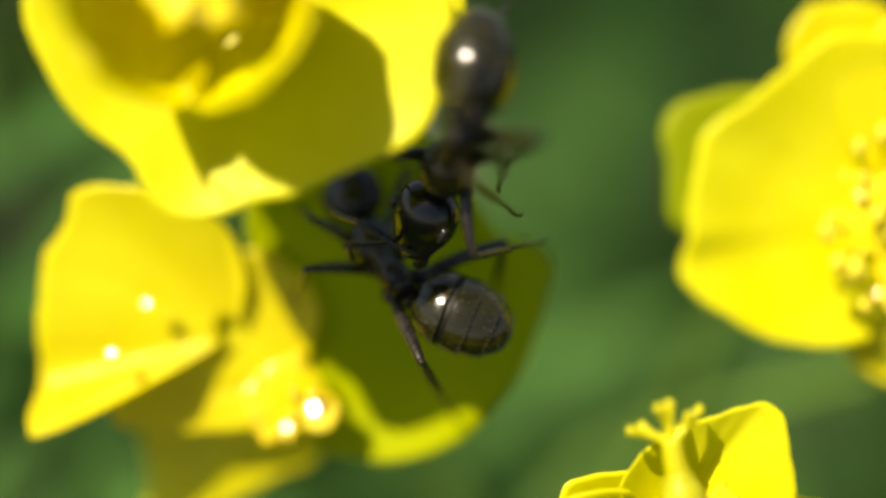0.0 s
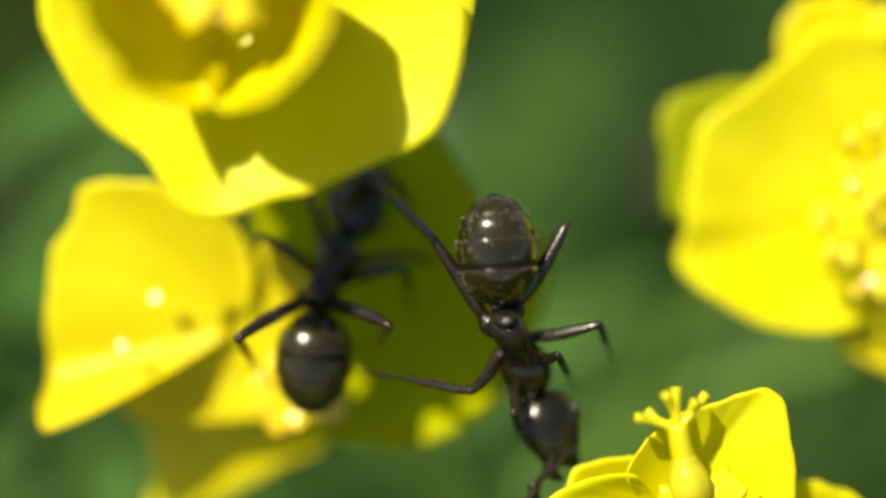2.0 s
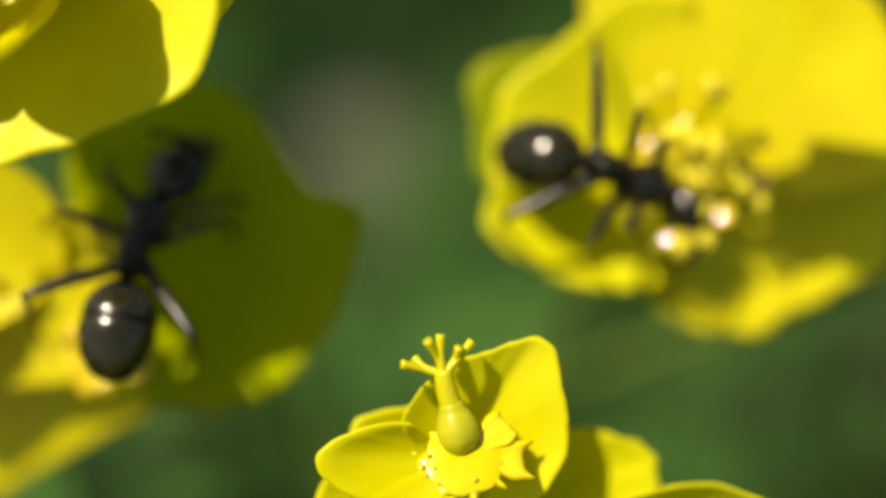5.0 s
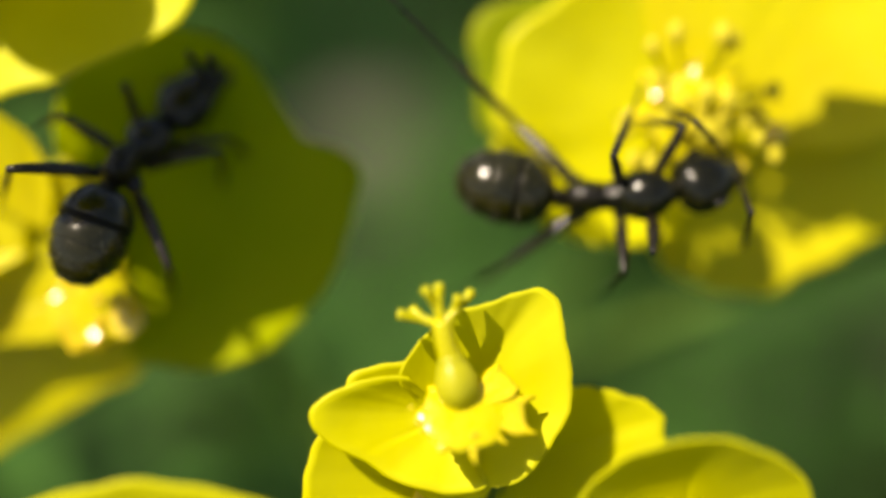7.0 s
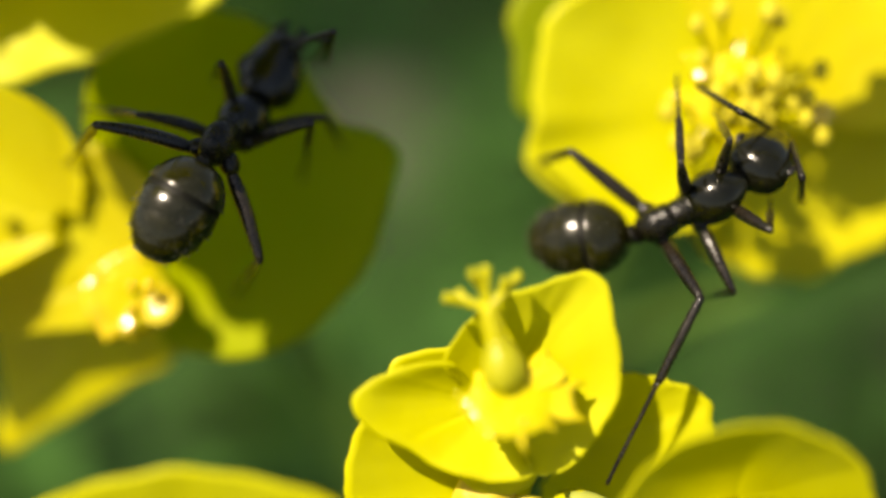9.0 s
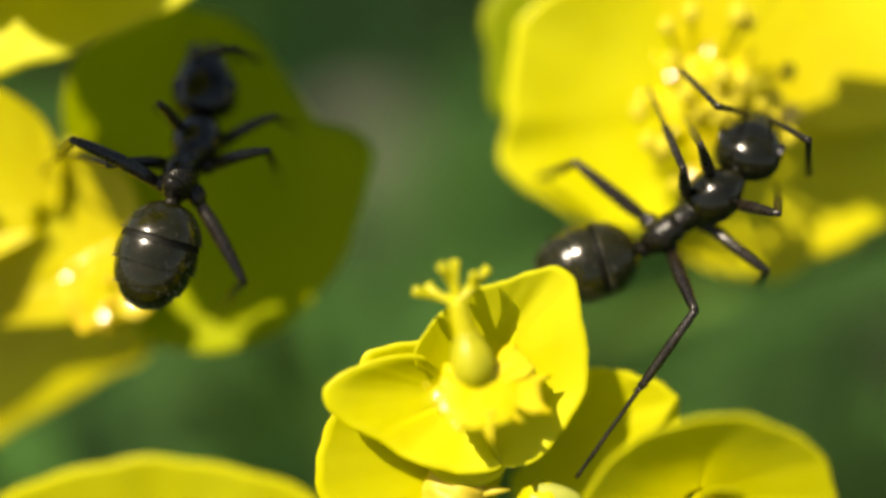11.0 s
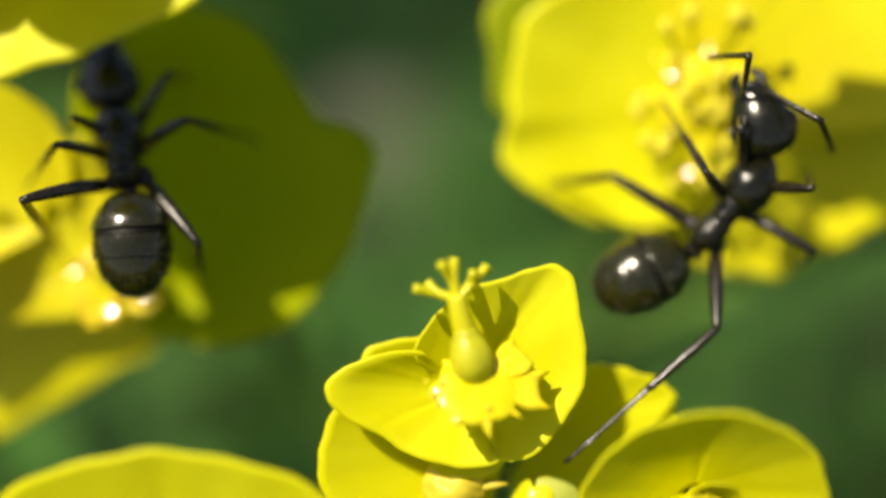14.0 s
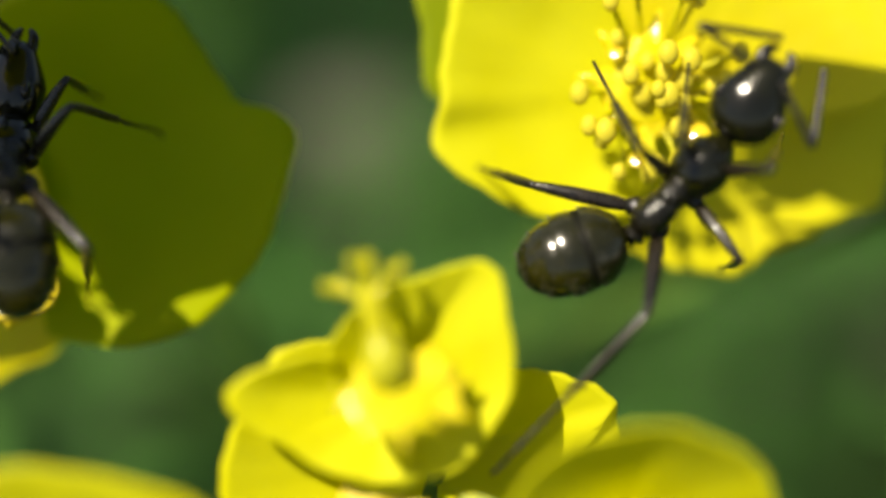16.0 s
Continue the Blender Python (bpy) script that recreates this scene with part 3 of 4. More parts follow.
petal(beyond, ((262, 1.4, 0.6), (285, 1.85, 0.6), (310, 2.1, 0.6), (340, 2.4, 0.6), (360, 2.2, 0.6), (372, 1.2, 0.6)), wave=0.05)
cyathium(beyond, 0, -0.3, 0.6, (0, 0, 0), (45, 135, 225, 315), size=0.6, ovary=False, anthers=5, seed=6)

main = thing("spurge_plant", SLOPE @ put(*NODE), "upright green main stem of the spurge plant", "plant")
foot = main.matrix_world.inverted() @ Vector((0.0, main.matrix_world.translation.y - 0.01, 0.0))
part("stem", tube("stem", [(0, 0, 0), foot / MM * 0.5, foot / MM], (0.9, 1.4, 2.2), STEM, 14, 12), main)

bit = thing("withered_floret", spot(1.0, -5.35, -0.5), "withered orange floret wedged between the bracts", "floret")
part("husk", lathe("husk", [(-0.7, 0.1), (-0.4, 0.5), (0.1, 0.55), (0.6, 0.3), (0.8, 0.05)], WITHERED, 1.2, 0.8, dent=lambda u, a: 1 + 0.16 * math.sin(3 * a + 5 * u) + 0.10 * math.sin(7 * a - 9 * u)), bit)
part("tip", tube("tip", [(0.6, 0, 0), (1.0, 0.1, 0.2), (1.3, 0.1, 0.1)], (0.14, 0.1, 0.03), WITHERED, 8, 8), bit)
bud = thing("flower_bud", spot(3.2, -5.7, -0.5), "pale green flower bud under the bracts", "bud")
part("bud_body", lathe("bud_body", [(-0.8, 0.1), (-0.5, 0.5), (0.0, 0.6), (0.6, 0.4), (0.9, 0.05)], BUD, 1, 0.8, dent=lambda u, a: 1 + 0.06 * math.sin(3 * a)), bud)
part("bud_scale", lathe("bud_scale", [(-0.82, 0.1), (-0.5, 0.54), (-0.1, 0.63), (0.1, 0.6)], STYLE, 1, 0.8), bud)


# ---- ants ----
LENGTHS = {"h": (2.4, 2.1, 2.6), "m": (1.9, 1.6, 1.8), "f": (1.8, 1.4, 1.5), "a": (1.5, 1.8)}
HIPS = {"h": (-0.95, 0.28, -0.28), "m": (0.0, 0.30, -0.35), "f": (0.75, 0.30, -0.35)}
WAIST, NECK = Vector((-1.35, 0, 0)), Vector((1.35, 0, 0))


def ant(label):
    """An ant that faces along x, with the parts that move on it. Returns the thing and those parts."""
    body = thing("ant", Matrix(), label, "ant", "ants on the flowers")
    moving = {}
    part("pronotum", lathe("pronotum", [(-0.08, 0.2), (0.0, 0.44), (0.28, 0.61), (0.62, 0.655), (0.95, 0.55), (1.22, 0.32), (1.38, 0.16)], CHITIN_GLOSS, 0.96, 0.95, 24, 28), body)
    part("mesonotum", lathe("mesonotum", [(-0.75, 0.2), (-0.55, 0.36), (-0.2, 0.40), (0.15, 0.44), (0.35, 0.3)], CHITIN_DULL, 0.88, 1.02, 18, 26), body)
    part("propodeum", lathe("propodeum", [(-1.36, 0.12), (-1.28, 0.36), (-1.0, 0.47), (-0.7, 0.45), (-0.45, 0.40), (-0.3, 0.15)], CHITIN_DULL, 0.86, 1.12, 20, 26, arch=0.06), body)
    part("petiole", lathe("petiole", [(-0.16, 0.05), (-0.10, 0.28), (0.0, 0.36), (0.08, 0.26), (0.13, 0.06)], CHITIN_DULL, 0.75, 1.15, 12, 20), body, put(-1.42, 0, 0.08, 0, -8))
    part("petiole_stalk", tube("petiole_stalk", [(-1.2, 0, -0.1), (-1.45, 0, -0.12), (-1.75, 0, -0.08)], (0.2, 0.15, 0.17), CHITIN_DULL, 8, 12), body)

    # the gaster's own x points back from the waist
    def plate(x0, x1):
        # one plate of the egg-shaped gaster, its hind edge standing a little over the next plate
        xs = [x0 + (x1 - x0) * k / 6 for k in range(7)]
        egg = [0.955 * max(0.0, 1 - abs((x - 1.36) / (1.18 if x < 1.36 else 1.40)) ** 2.15) ** 0.5 for x in xs]
        return [(x, max(0.02, r - 0.06 * (1 - k / 6) ** 2)) for k, (x, r) in enumerate(zip(xs, egg))] + ([(x1 + 0.008, egg[-1] - 0.035)] if x1 < 2.7 else [])

    rings = [plate(0.185, 1.06), plate(1.01, 1.74), plate(1.69, 2.28), plate(2.23, 2.758)]
    gaster = part("gaster", lathe("gaster", rings[0], CHITIN, 1, 0.93, 26, 40), body, put(*(WAIST / 1)), "glossy black rounded gaster")
    rnd = random.Random(9)
    verts, faces = [], []
    for i, prof in enumerate(rings):
        if i:
            wide = 0.16 if i == 1 else 0.03
            part("tergite", lathe("tergite", plate(prof[0][0] + wide, prof[6][0]), CHITIN, 1, 0.93, 22, 40), gaster)
            x0 = prof[0][0]
            seam = [(x0 + (wide + 0.06) * k / 5, float(np.interp(x0 + (wide + 0.06) * k / 5, [q[0] for q in prof[:7]], [q[1] for q in prof[:7]])) - 0.012) for k in range(6)]
            part("seam", lathe("seam", seam, CHITIN_SEAM, 1, 0.93, 12, 40), gaster, label="dull black band between the plates")
        for k in range(60):
            a = -0.5 + (math.pi + 1) * k / 30 + rnd.uniform(-0.04, 0.04) if k < 31 else rnd.uniform(-0.4, math.pi + 0.4)
            x = prof[-2][0] - (0.04 if k < 31 else rnd.uniform(0.1, 0.5))
            r = np.interp(x, [q[0] for q in prof], [q[1] for q in prof])
            p = Vector((x, r * math.cos(a), r * math.sin(a) * 0.93))
            way = Vector((0.85, math.cos(a) * 0.4, math.sin(a) * 0.4)).normalized() * rnd.uniform(0.05, 0.12)
            sd = way.cross(Vector((0, math.cos(a), math.sin(a)))).normalized() * 0.006
            j = len(verts)
            verts += [(p - sd) * MM, (p + sd) * MM, (p + sd.cross(way).normalized() * 0.012) * MM, (p + way) * MM]
            faces += [(j, j + 1, j + 3), (j + 1, j + 2, j + 3), (j + 2, j, j + 3)]
    tagged(part("hairs", mesh_of("hairs", verts, faces, HAIR), gaster, label="short pale hairs on the plates"), kind="stuff")
    moving["gaster"] = gaster

    # the head's x points forwards from the neck
    head = part("head", lathe("head", [(0.02, 0.12), (0.1, 0.40), (0.28, 0.66), (0.6, 0.78), (1.0, 0.76), (1.4, 0.60), (1.75, 0.42), (1.9, 0.2)], CHITIN_GLOSS, 1.0, 0.78, 24, 32), body, put(*NECK), "rounded black head")
    for s in (1, -1):
        part("eye", ball("eye", 0.2, EYE, (1.15, 0.55, 0.9)), head, put(0.82, 0.66 * s, 0.22, 28 * -s))
        part("mandible", tube("mandible", [(1.72, 0.30 * s, -0.1), (2.0, 0.30 * s, -0.14), (2.2, 0.12 * s, -0.16)], (0.16, 0.15, 0.05), CHITIN_DULL, 10, 8, 0.6), head)
    part("clypeus", ball("clypeus", 0.3, CHITIN_DULL, (0.9, 1.1, 0.6)), head, put(1.68, 0, 0.1))
    moving["head"] = head

    for side, s in (("l", 1), ("r", -1)):
        for kind in "fmh":
            fe, ti, ta = LENGTHS[kind]
            w = {"f": 0.92, "m": 0.95, "h": 1.08}[kind]
            leg = part("leg", tube("leg", [(-0.05, 0, 0.0), (0.1, 0, 0.03), (fe * 0.12, 0, 0), (fe * 0.45, 0, 0.07), (fe * 0.8, 0, 0.05), (fe, 0, 0)], tuple(w * r for r in (0.12, 0.13, 0.09, 0.165, 0.155, 0.12, 0.085)), CHITIN_LEG, 20, 10), body)
            part("coxa", ball("coxa", 0.225 * w, CHITIN_DULL, (1.35, 1.0, 1.0), 10, 14), leg, put(0.08, 0, 0.05))
            tib = part("tibia", tube("tibia", [(-0.04, 0, 0), (ti * 0.3, 0, 0.02), (ti * 0.7, 0, 0.0), (ti, 0, 0)], tuple(w * r for r in (0.085, 0.10, 0.105, 0.10, 0.085)), CHITIN_LEG, 14, 8), leg)
            verts, faces = [], []
            for k in range(22):
                x, a = ti * (0.15 + 0.85 * rnd.random()), rnd.uniform(0, 6.28)
                p = Vector((x, math.cos(a) * 0.09 * w, math.sin(a) * 0.09 * w))
                tip = p + Vector((0.12, math.cos(a) * 0.06, math.sin(a) * 0.06))
                j = len(verts)
                verts += [(p + Vector((0, 0.008, 0))) * MM, (p - Vector((0, 0.008, 0))) * MM, (p + Vector((0, 0, 0.01))) * MM, tip * MM]
                faces += [(j, j + 1, j + 3), (j + 1, j + 2, j + 3), (j + 2, j, j + 3)]
            bristles = tagged(part("bristles", mesh_of("bristles", verts, faces, BRISTLE), leg, label="short stiff bristles on the tibia"), kind="stuff")
            spur = tube("tarsus", [(ti - 0.02, 0, 0), (ti + ta * 0.3, 0, -0.02), (ti + ta * 0.7, 0, 0.0), (ti + ta * 0.93, 0, -0.03), (ti + ta, 0, -0.14)], tuple(w * r for r in (0.06, 0.05, 0.045, 0.05, 0.04, 0.05, 0.02)), CHITIN_LEG, 22, 7)
            tar = part("tarsus", spur, leg, label="thin jointed foot")
            hook = part("spur", tube("spur", [(ti - 0.05, 0.03 * s, 0), (ti + 0.22, 0.1 * s, -0.12)], (0.03, 0.008), CHITIN_LEG, 4, 5), leg, None, "small spur at the end of the tibia")
            moving[kind + side] = (leg, tib, tar, hook, bristles)
        sc, fu = LENGTHS["a"]
        an = part("antenna", tube("antenna", [(0, 0, 0), (sc * 0.5, 0, 0.04), (sc, 0, 0)], (0.06, 0.065, 0.085), CHITIN_LEG, 12, 8), body)
        joints = []
        for k in range(8):
            joints += [0.085, 0.06]
        fun = part("funiculus", tube("funiculus", [(0, 0, 0), (fu * 0.5, 0, 0.03), (fu, 0, 0)], tuple(joints) + (0.085, 0.03), CHITIN_LEG, 36, 8), an)
        moving["a" + side] = (an, fun)
    return body, moving


leaf_ant, leaf_ant_moving = ant("shiny black ant with hairy gaster on a shaded bract")
climbing_ant, climbing_ant_moving = ant("shiny black ant climbing between the yellow flowers")


# ---- what moves ----
# body: seconds, place on the slope, turn. gaster, head: seconds, yaw, pitch. legs: seconds, knee, foot in the ant's space.
LEAF_ANT_BODY = [
    (0, -5.35, 2.92, -2.09, 6.1, 41.2, 126.0), (0.5, -6.04, 2.78, -2.20, 3.1, 48.0, 106.1),
    (1, -6.56, 2.52, -2.21, 1.0, 48.7, 95.2), (1.5, -6.65, 2.45, -2.26, -0.3, 51.5, 88.7),
    (2, -6.81, 2.40, -2.36, -3.5, 51.4, 72.6), (2.5, -6.45, 2.54, -2.11, -2.0, 42.3, 78.5),
    (3, -6.57, 2.50, -2.11, -0.5, 36.9, 86.8), (3.5, -6.53, 2.34, -2.06, -0.8, 34.3, 85.1),
    (4, -6.76, 2.37, -2.26, -2.0, 39.7, 78.2), (4.5, -6.81, 2.22, -2.35, -1.8, 44.9, 80.4),
    (5, -6.58, 2.33, -2.35, -1.2, 44.5, 83.2), (7.5, -6.42, 3.24, -2.60, -5.6, 54.2, 62.9),
    (8, -6.28, 3.22, -2.58, -5.0, 53.3, 65.8), (8.5, -5.55, 3.16, -2.02, -8.1, 56.2, 51.8),
    (9, -4.74, 3.16, -1.53, -6.0, 57.2, 62.7), (9.5, -5.13, 2.28, -1.37, -0.5, 46.2, 87.1),
    (12, -5.19, 2.97, -1.73, -3.7, 49.8, 71.2), (12.5, -5.06, 3.35, -1.87, -4.6, 52.5, 67.3),
    (13, -5.81, 1.77, -1.23, 2.8, 27.7, 107.9), (13.5, -6.84, 2.07, -1.67, 5.4, 34.5, 124.3),
    (14, -7.09, 2.63, -1.70, 4.2, 41.8, 113.9), (14.5, -7.32, 2.77, -2.01, 3.3, 42.3, 108.8),
    (15, -6.92, 2.62, -1.31, 2.7, 42.1, 105.2), (15.5, -7.14, 2.14, -1.62, 5.4, 48.9, 118.5),
    (16, -7.06, 2.01, -1.64, 4.6, 50.3, 113.8),
]
LEAF_ANT_GASTER = [(0, 42, -29), (0.5, 35, -39), (1, 9, -43), (1.5, 13, -45), (2, 22, -60), (2.5, 31, -40), (3, 7, -37), (3.5, 10, -34), (4, 12, -35), (4.5, 8, -40), (5, -2, -38), (7.5, 3, -48), (8, -9, -45), (8.5, 8, -50), (9, -11, -51), (9.5, -21, -38), (12, -3, -46), (12.5, -10, -47), (13, -18, -25), (13.5, -33, -32), (14, -22, -42), (14.5, -19, -42), (15, -19, -41), (15.5, -30, -48), (16, -22, -50)]
LEAF_ANT_HEAD = [(0, -14, 18), (0.5, -18, 12), (1, -39, 44), (1.5, -23, 22), (2, -13, 51), (2.5, -5, 30), (3, -17, 13), (3.5, -28, 34), (4, -33, 30), (4.5, -32, 35), (5, -42, 30), (7.5, -31, 46), (8, -31, 45), (8.5, 7, 60), (9, -6, 62), (9.5, 15, 25), (12, 14, 32), (12.5, 9, 24), (13, 3, 20), (13.5, 4, 52), (14, -7, 29), (14.5, -10, 29), (15, -14, 36), (15.5, -44, 51), (16, -44, 49)]
LEAF_ANT_LEGS = {
    "fl": [(1, 1, 1, 1.3, 3.6, 1.2, 0), (1.5, 0.8, 1, 1.3, 3.5, 1.5, 0.3), (2.5, 0.8, 0.9, 1.3, 3.3, 1.7, -0), (13, -0, 0.6, 1.2, 2, 1.5, -0.6)],
    "fr": [(0, 1.6, -1.7, 0.6, 2.9, -2.4, -1.8), (1.5, 0.8, -1.9, 0.4, 3, -2.7, -1.4), (13, 1, -1.7, 0.8, 3.2, -1.8, -1.2)],
    "ml": [(1, -0, 1.7, 0.9, 1.8, 2.7, -1.7), (1.5, 0.1, 1.8, 0.8, 2, 2.7, -1.9), (2, -0.4, 1.8, 0.8, 1.4, 2.6, -2), (2.5, 0.2, 2, 0.5, 2.1, 3.5, -1.9), (3.5, 0.3, 1.9, 0.6, 1.6, 3.7, -2), (7.5, -0.5, 2, 0.3, 1.1, 3.9, -2), (8.5, -0.8, 2, -0.2, 0.8, 4.1, -2.4), (9, -0.7, 2.1, -0.2, 1.2, 4.4, -1.8), (9.5, -1.4, 0.5, 1, 1, 2.6, -0.4), (12, -0.5, 2.1, 0.2, 1.4, 4.2, -1.7), (13, 0.4, 1.8, 0.7, 1.9, 3.4, -1.9), (14, -0.7, 1.1, 1.2, 1.1, 2.9, -1)],
    "mr": [(1, -0.2, -1.7, 0.9, 2.1, -2.5, -1.5), (1.5, -1.1, -1.2, 0.9, 0.3, -2.3, -1.9), (2.5, 0.8, -1.9, 0.3, 2.8, -2.1, -2.5), (3, 0.7, -2.1, -0.1, 2.6, -3, -2.7), (3.5, 0.8, -2, -0.1, 2.5, -2.3, -3), (9.5, -0.1, -1.7, 1, 2, -1.3, -1.7), (12, -0.3, -2, 0.5, 1.8, -1.9, -2.2), (13, -0.2, -1.9, 0.7, 1.5, -2.1, -2.3), (13.5, -0.3, -2.1, 0.2, 1.1, -3.4, -2.6), (14, -0.7, -1.8, 0.6, 0.9, -3.1, -2.1), (15, -0.3, -2.1, 0.3, 1.6, -2.9, -2.4), (15.5, -0.5, -1.9, 0.5, 1.4, -3, -2), (16, -0.3, -1.8, 0.8, 1.7, -3, -1.7)],
    "hl": [(0, -3.3, 0.5, -0.1, -2.1, 0.5, -4.6), (0.5, -2.6, 1.9, 0.3, -1.3, 1.5, -4.2), (1, -2.6, 1.9, 0.3, -1.3, 1.5, -4.2), (1.5, -2.6, 2, 0, -0.5, 1.6, -4.1), (2, -3.1, 1.4, -0.1, -0.7, 1, -4.1), (2.5, -2.9, 1.6, -0.1, -1.4, 1.1, -4.5), (3, -2.3, 2.2, -0.5, -1, 2.6, -4.9), (3.5, -2.4, 2.2, -0.4, -1, 2.5, -4.9), (4, -2.6, 2, -0.5, -1.3, 2.6, -5), (5, -2.2, 2.3, -0.3, -0.8, 3, -4.7), (8.5, -2.9, 1.5, 0.5, -0.3, 3.9, -2.5), (9, -1.9, 2.5, -0.1, 0.7, 4.5, -3.5), (9.5, -1.4, 1.9, 1.5, 1.1, 3.6, -2.1), (12, -1.5, 2.5, 0.5, 0.9, 4.8, -2.8), (12.5, -1.7, 2.5, 0.2, 0.8, 4.7, -3.1), (13, -1.9, 1.9, 1.2, -0.5, 3, -3.1), (13.5, -1.6, 2, 1.3, 0.4, 3, -2.8), (14, -1.9, 2.1, 1, 0.3, 2.9, -3.1), (15, -1.4, 2.6, 0.3, 0.4, 2.8, -4), (16, -3, 0.5, 1, 0, 1.7, -2.4)],
    "hr": [(0, -1.4, -2.6, -0.3, 0.1, -1.7, -4.6), (0.5, -1.3, -2.7, -0.4, 1, -3.4, -4.4), (1, -2.3, -1.8, -1.5, -0.8, -1, -5.9), (1.5, -2.2, -1.9, -1.5, -0.4, -1.4, -5.8), (2, -2.3, -1.9, 0.8, 0.2, -1.2, -3.1), (2.5, -1.8, -2.5, -0.4, 1.1, -1.3, -3.8), (3, -2.2, -2.3, -0.4, -0.5, -1.6, -4.7), (3.5, -2.6, -2, -0.4, -1.1, -1.2, -4.8), (4, -2.2, -2.2, -0.8, -0.6, -1.2, -5.1), (5, -2.7, -1.9, -0.6, -0.7, -1, -4.7), (7.5, -2.2, -2, -1.3, 0.6, -1.3, -4.9), (8, -2.5, -1.9, -1, 0.2, -1.1, -4.8), (8.5, -2.2, -2.3, -0.8, 0.7, -1.4, -4.4), (9, -1.8, -1.8, -1.9, 0.9, -0.6, -5.6), (9.5, -2.3, -1.5, -1.8, -0.1, 0.2, -5.6), (12, -1.8, -2, -1.7, 0.3, -0.7, -5.7), (12.5, -1.6, -2.1, -1.7, 0.8, -0.9, -5.5), (13, -2.8, -1.3, -1.4, -1.1, 0.5, -5.4), (13.5, -3, -1.1, -1.2, -0.8, 0.4, -5.1), (14, -3.1, -1.1, -1, -0.9, 0, -5), (15, -3, -1.2, -1, -0.8, -0.3, -5), (15.5, -3.1, -0.9, -1.1, -0.1, 0.4, -4.5), (16, -3, -1.3, -1, -0.1, 0.1, -4.3)],
    "al": [(0, 1.8, -0.3, 1.7, 3, -1, 0.6), (13, 1.9, -0.3, 1.8, 3.3, -0.4, 0.6)],
    "ar": [(1, 1, -1.2, 2.3, 1.9, -1.5, 0.9), (13, 1.9, -0.6, 1.9, 3.3, -0.8, 0.7)],
}
CLIMBING_ANT_BODY = [
    (0, -3.59, 5.02, 1.63, 11.6, 60.2, -122.1), (0.5, -2.93, 4.97, 0.33, -4.0, 70.7, -84.9),
    (1, -2.66, 5.51, 0.27, -3.3, 43.7, -76.0), (1.5, -2.91, 2.99, 0.09, -3.3, 37.0, -74.1),
    (2, -2.26, 0.49, -0.36, -9.8, 39.5, -64.4), (2.5, 0.81, 1.02, -0.78, -37.9, 35.3, -20.3),
    (3, 3.44, -0.45, -1.50, -49.6, 13.0, -21.9), (3.5, 2.83, 1.25, 0.58, -49.0, 18.1, 32.1),
    (4, 3.82, 2.82, 0.26, -32.1, 28.4, 22.6), (4.5, 5.70, 3.42, -1.73, -9.0, 18.6, -1.5),
    (5, 5.93, 3.69, -2.37, -9.1, 24.9, -19.1), (7.5, 5.37, 1.72, -1.91, -8.7, -12.4, 8.7),
    (8, 5.54, 1.66, -1.93, -8.5, -11.5, 14.8), (8.5, 5.93, 1.45, -1.56, -8.2, -14.6, 24.2),
    (9, 5.90, 1.28, -1.34, -8.1, -15.7, 26.7), (9.5, 5.71, 1.17, -1.26, -8.0, -14.8, 26.5),
    (12, 7.19, 1.19, -1.04, -6.5, -15.3, 44.5), (12.5, 7.20, 1.31, -1.04, -6.5, -15.7, 44.8),
    (13, 7.44, 1.27, -0.83, -6.1, -15.7, 48.3), (13.5, 7.56, 1.32, -1.10, -5.9, -8.4, 48.0),
    (14, 7.70, 1.29, -1.29, -5.6, -9.0, 51.1), (14.5, 7.76, 1.34, -1.29, -5.4, -13.3, 53.7),
    (15, 7.65, 1.47, -0.84, -4.8, -15.3, 58.3), (15.5, 7.47, 1.37, -0.80, -5.0, -12.8, 56.5),
    (16, 7.64, 1.47, -0.89, -6.0, -9.0, 46.9),
]
CLIMBING_ANT_GASTER = [(0, 95, -52), (0.5, -110, -65), (1, -36, -27), (1.5, -23, -27), (2, -33, -32), (2.5, -31, -20), (3, -5, -16), (3.5, -30, -42), (4, -19, -51), (4.5, 16, -66), (5, -5, -63), (7.5, -15, 11), (8, -18, -1), (8.5, -20, -6), (9, -21, -6), (9.5, -21, 2), (12, -19, 9), (12.5, -16, 9), (13, -24, 7), (13.5, -20, 2), (14, -23, 2), (14.5, -24, 7), (15, -33, 5), (15.5, -23, 8), (16, -26, 4)]
CLIMBING_ANT_HEAD = [(0, 14, 26), (0.5, -19, 34), (1, -28, 7), (1.5, -18, 25), (2, -17, 49), (2.5, -25, 44), (3, -32, 0), (3.5, -29, -9), (4, -23, 8), (4.5, -9, -20), (5, -6, -4), (7.5, 29, -29), (8, 23, -28), (8.5, 38, -26), (9, 30, -45), (9.5, 31, -40), (12, 41, -35), (12.5, 42, -31), (13, 38, -39), (13.5, 44, -18), (14, 56, 2), (14.5, 42, -11), (15, 27, -1), (15.5, 37, -18), (16, 13, 8)]
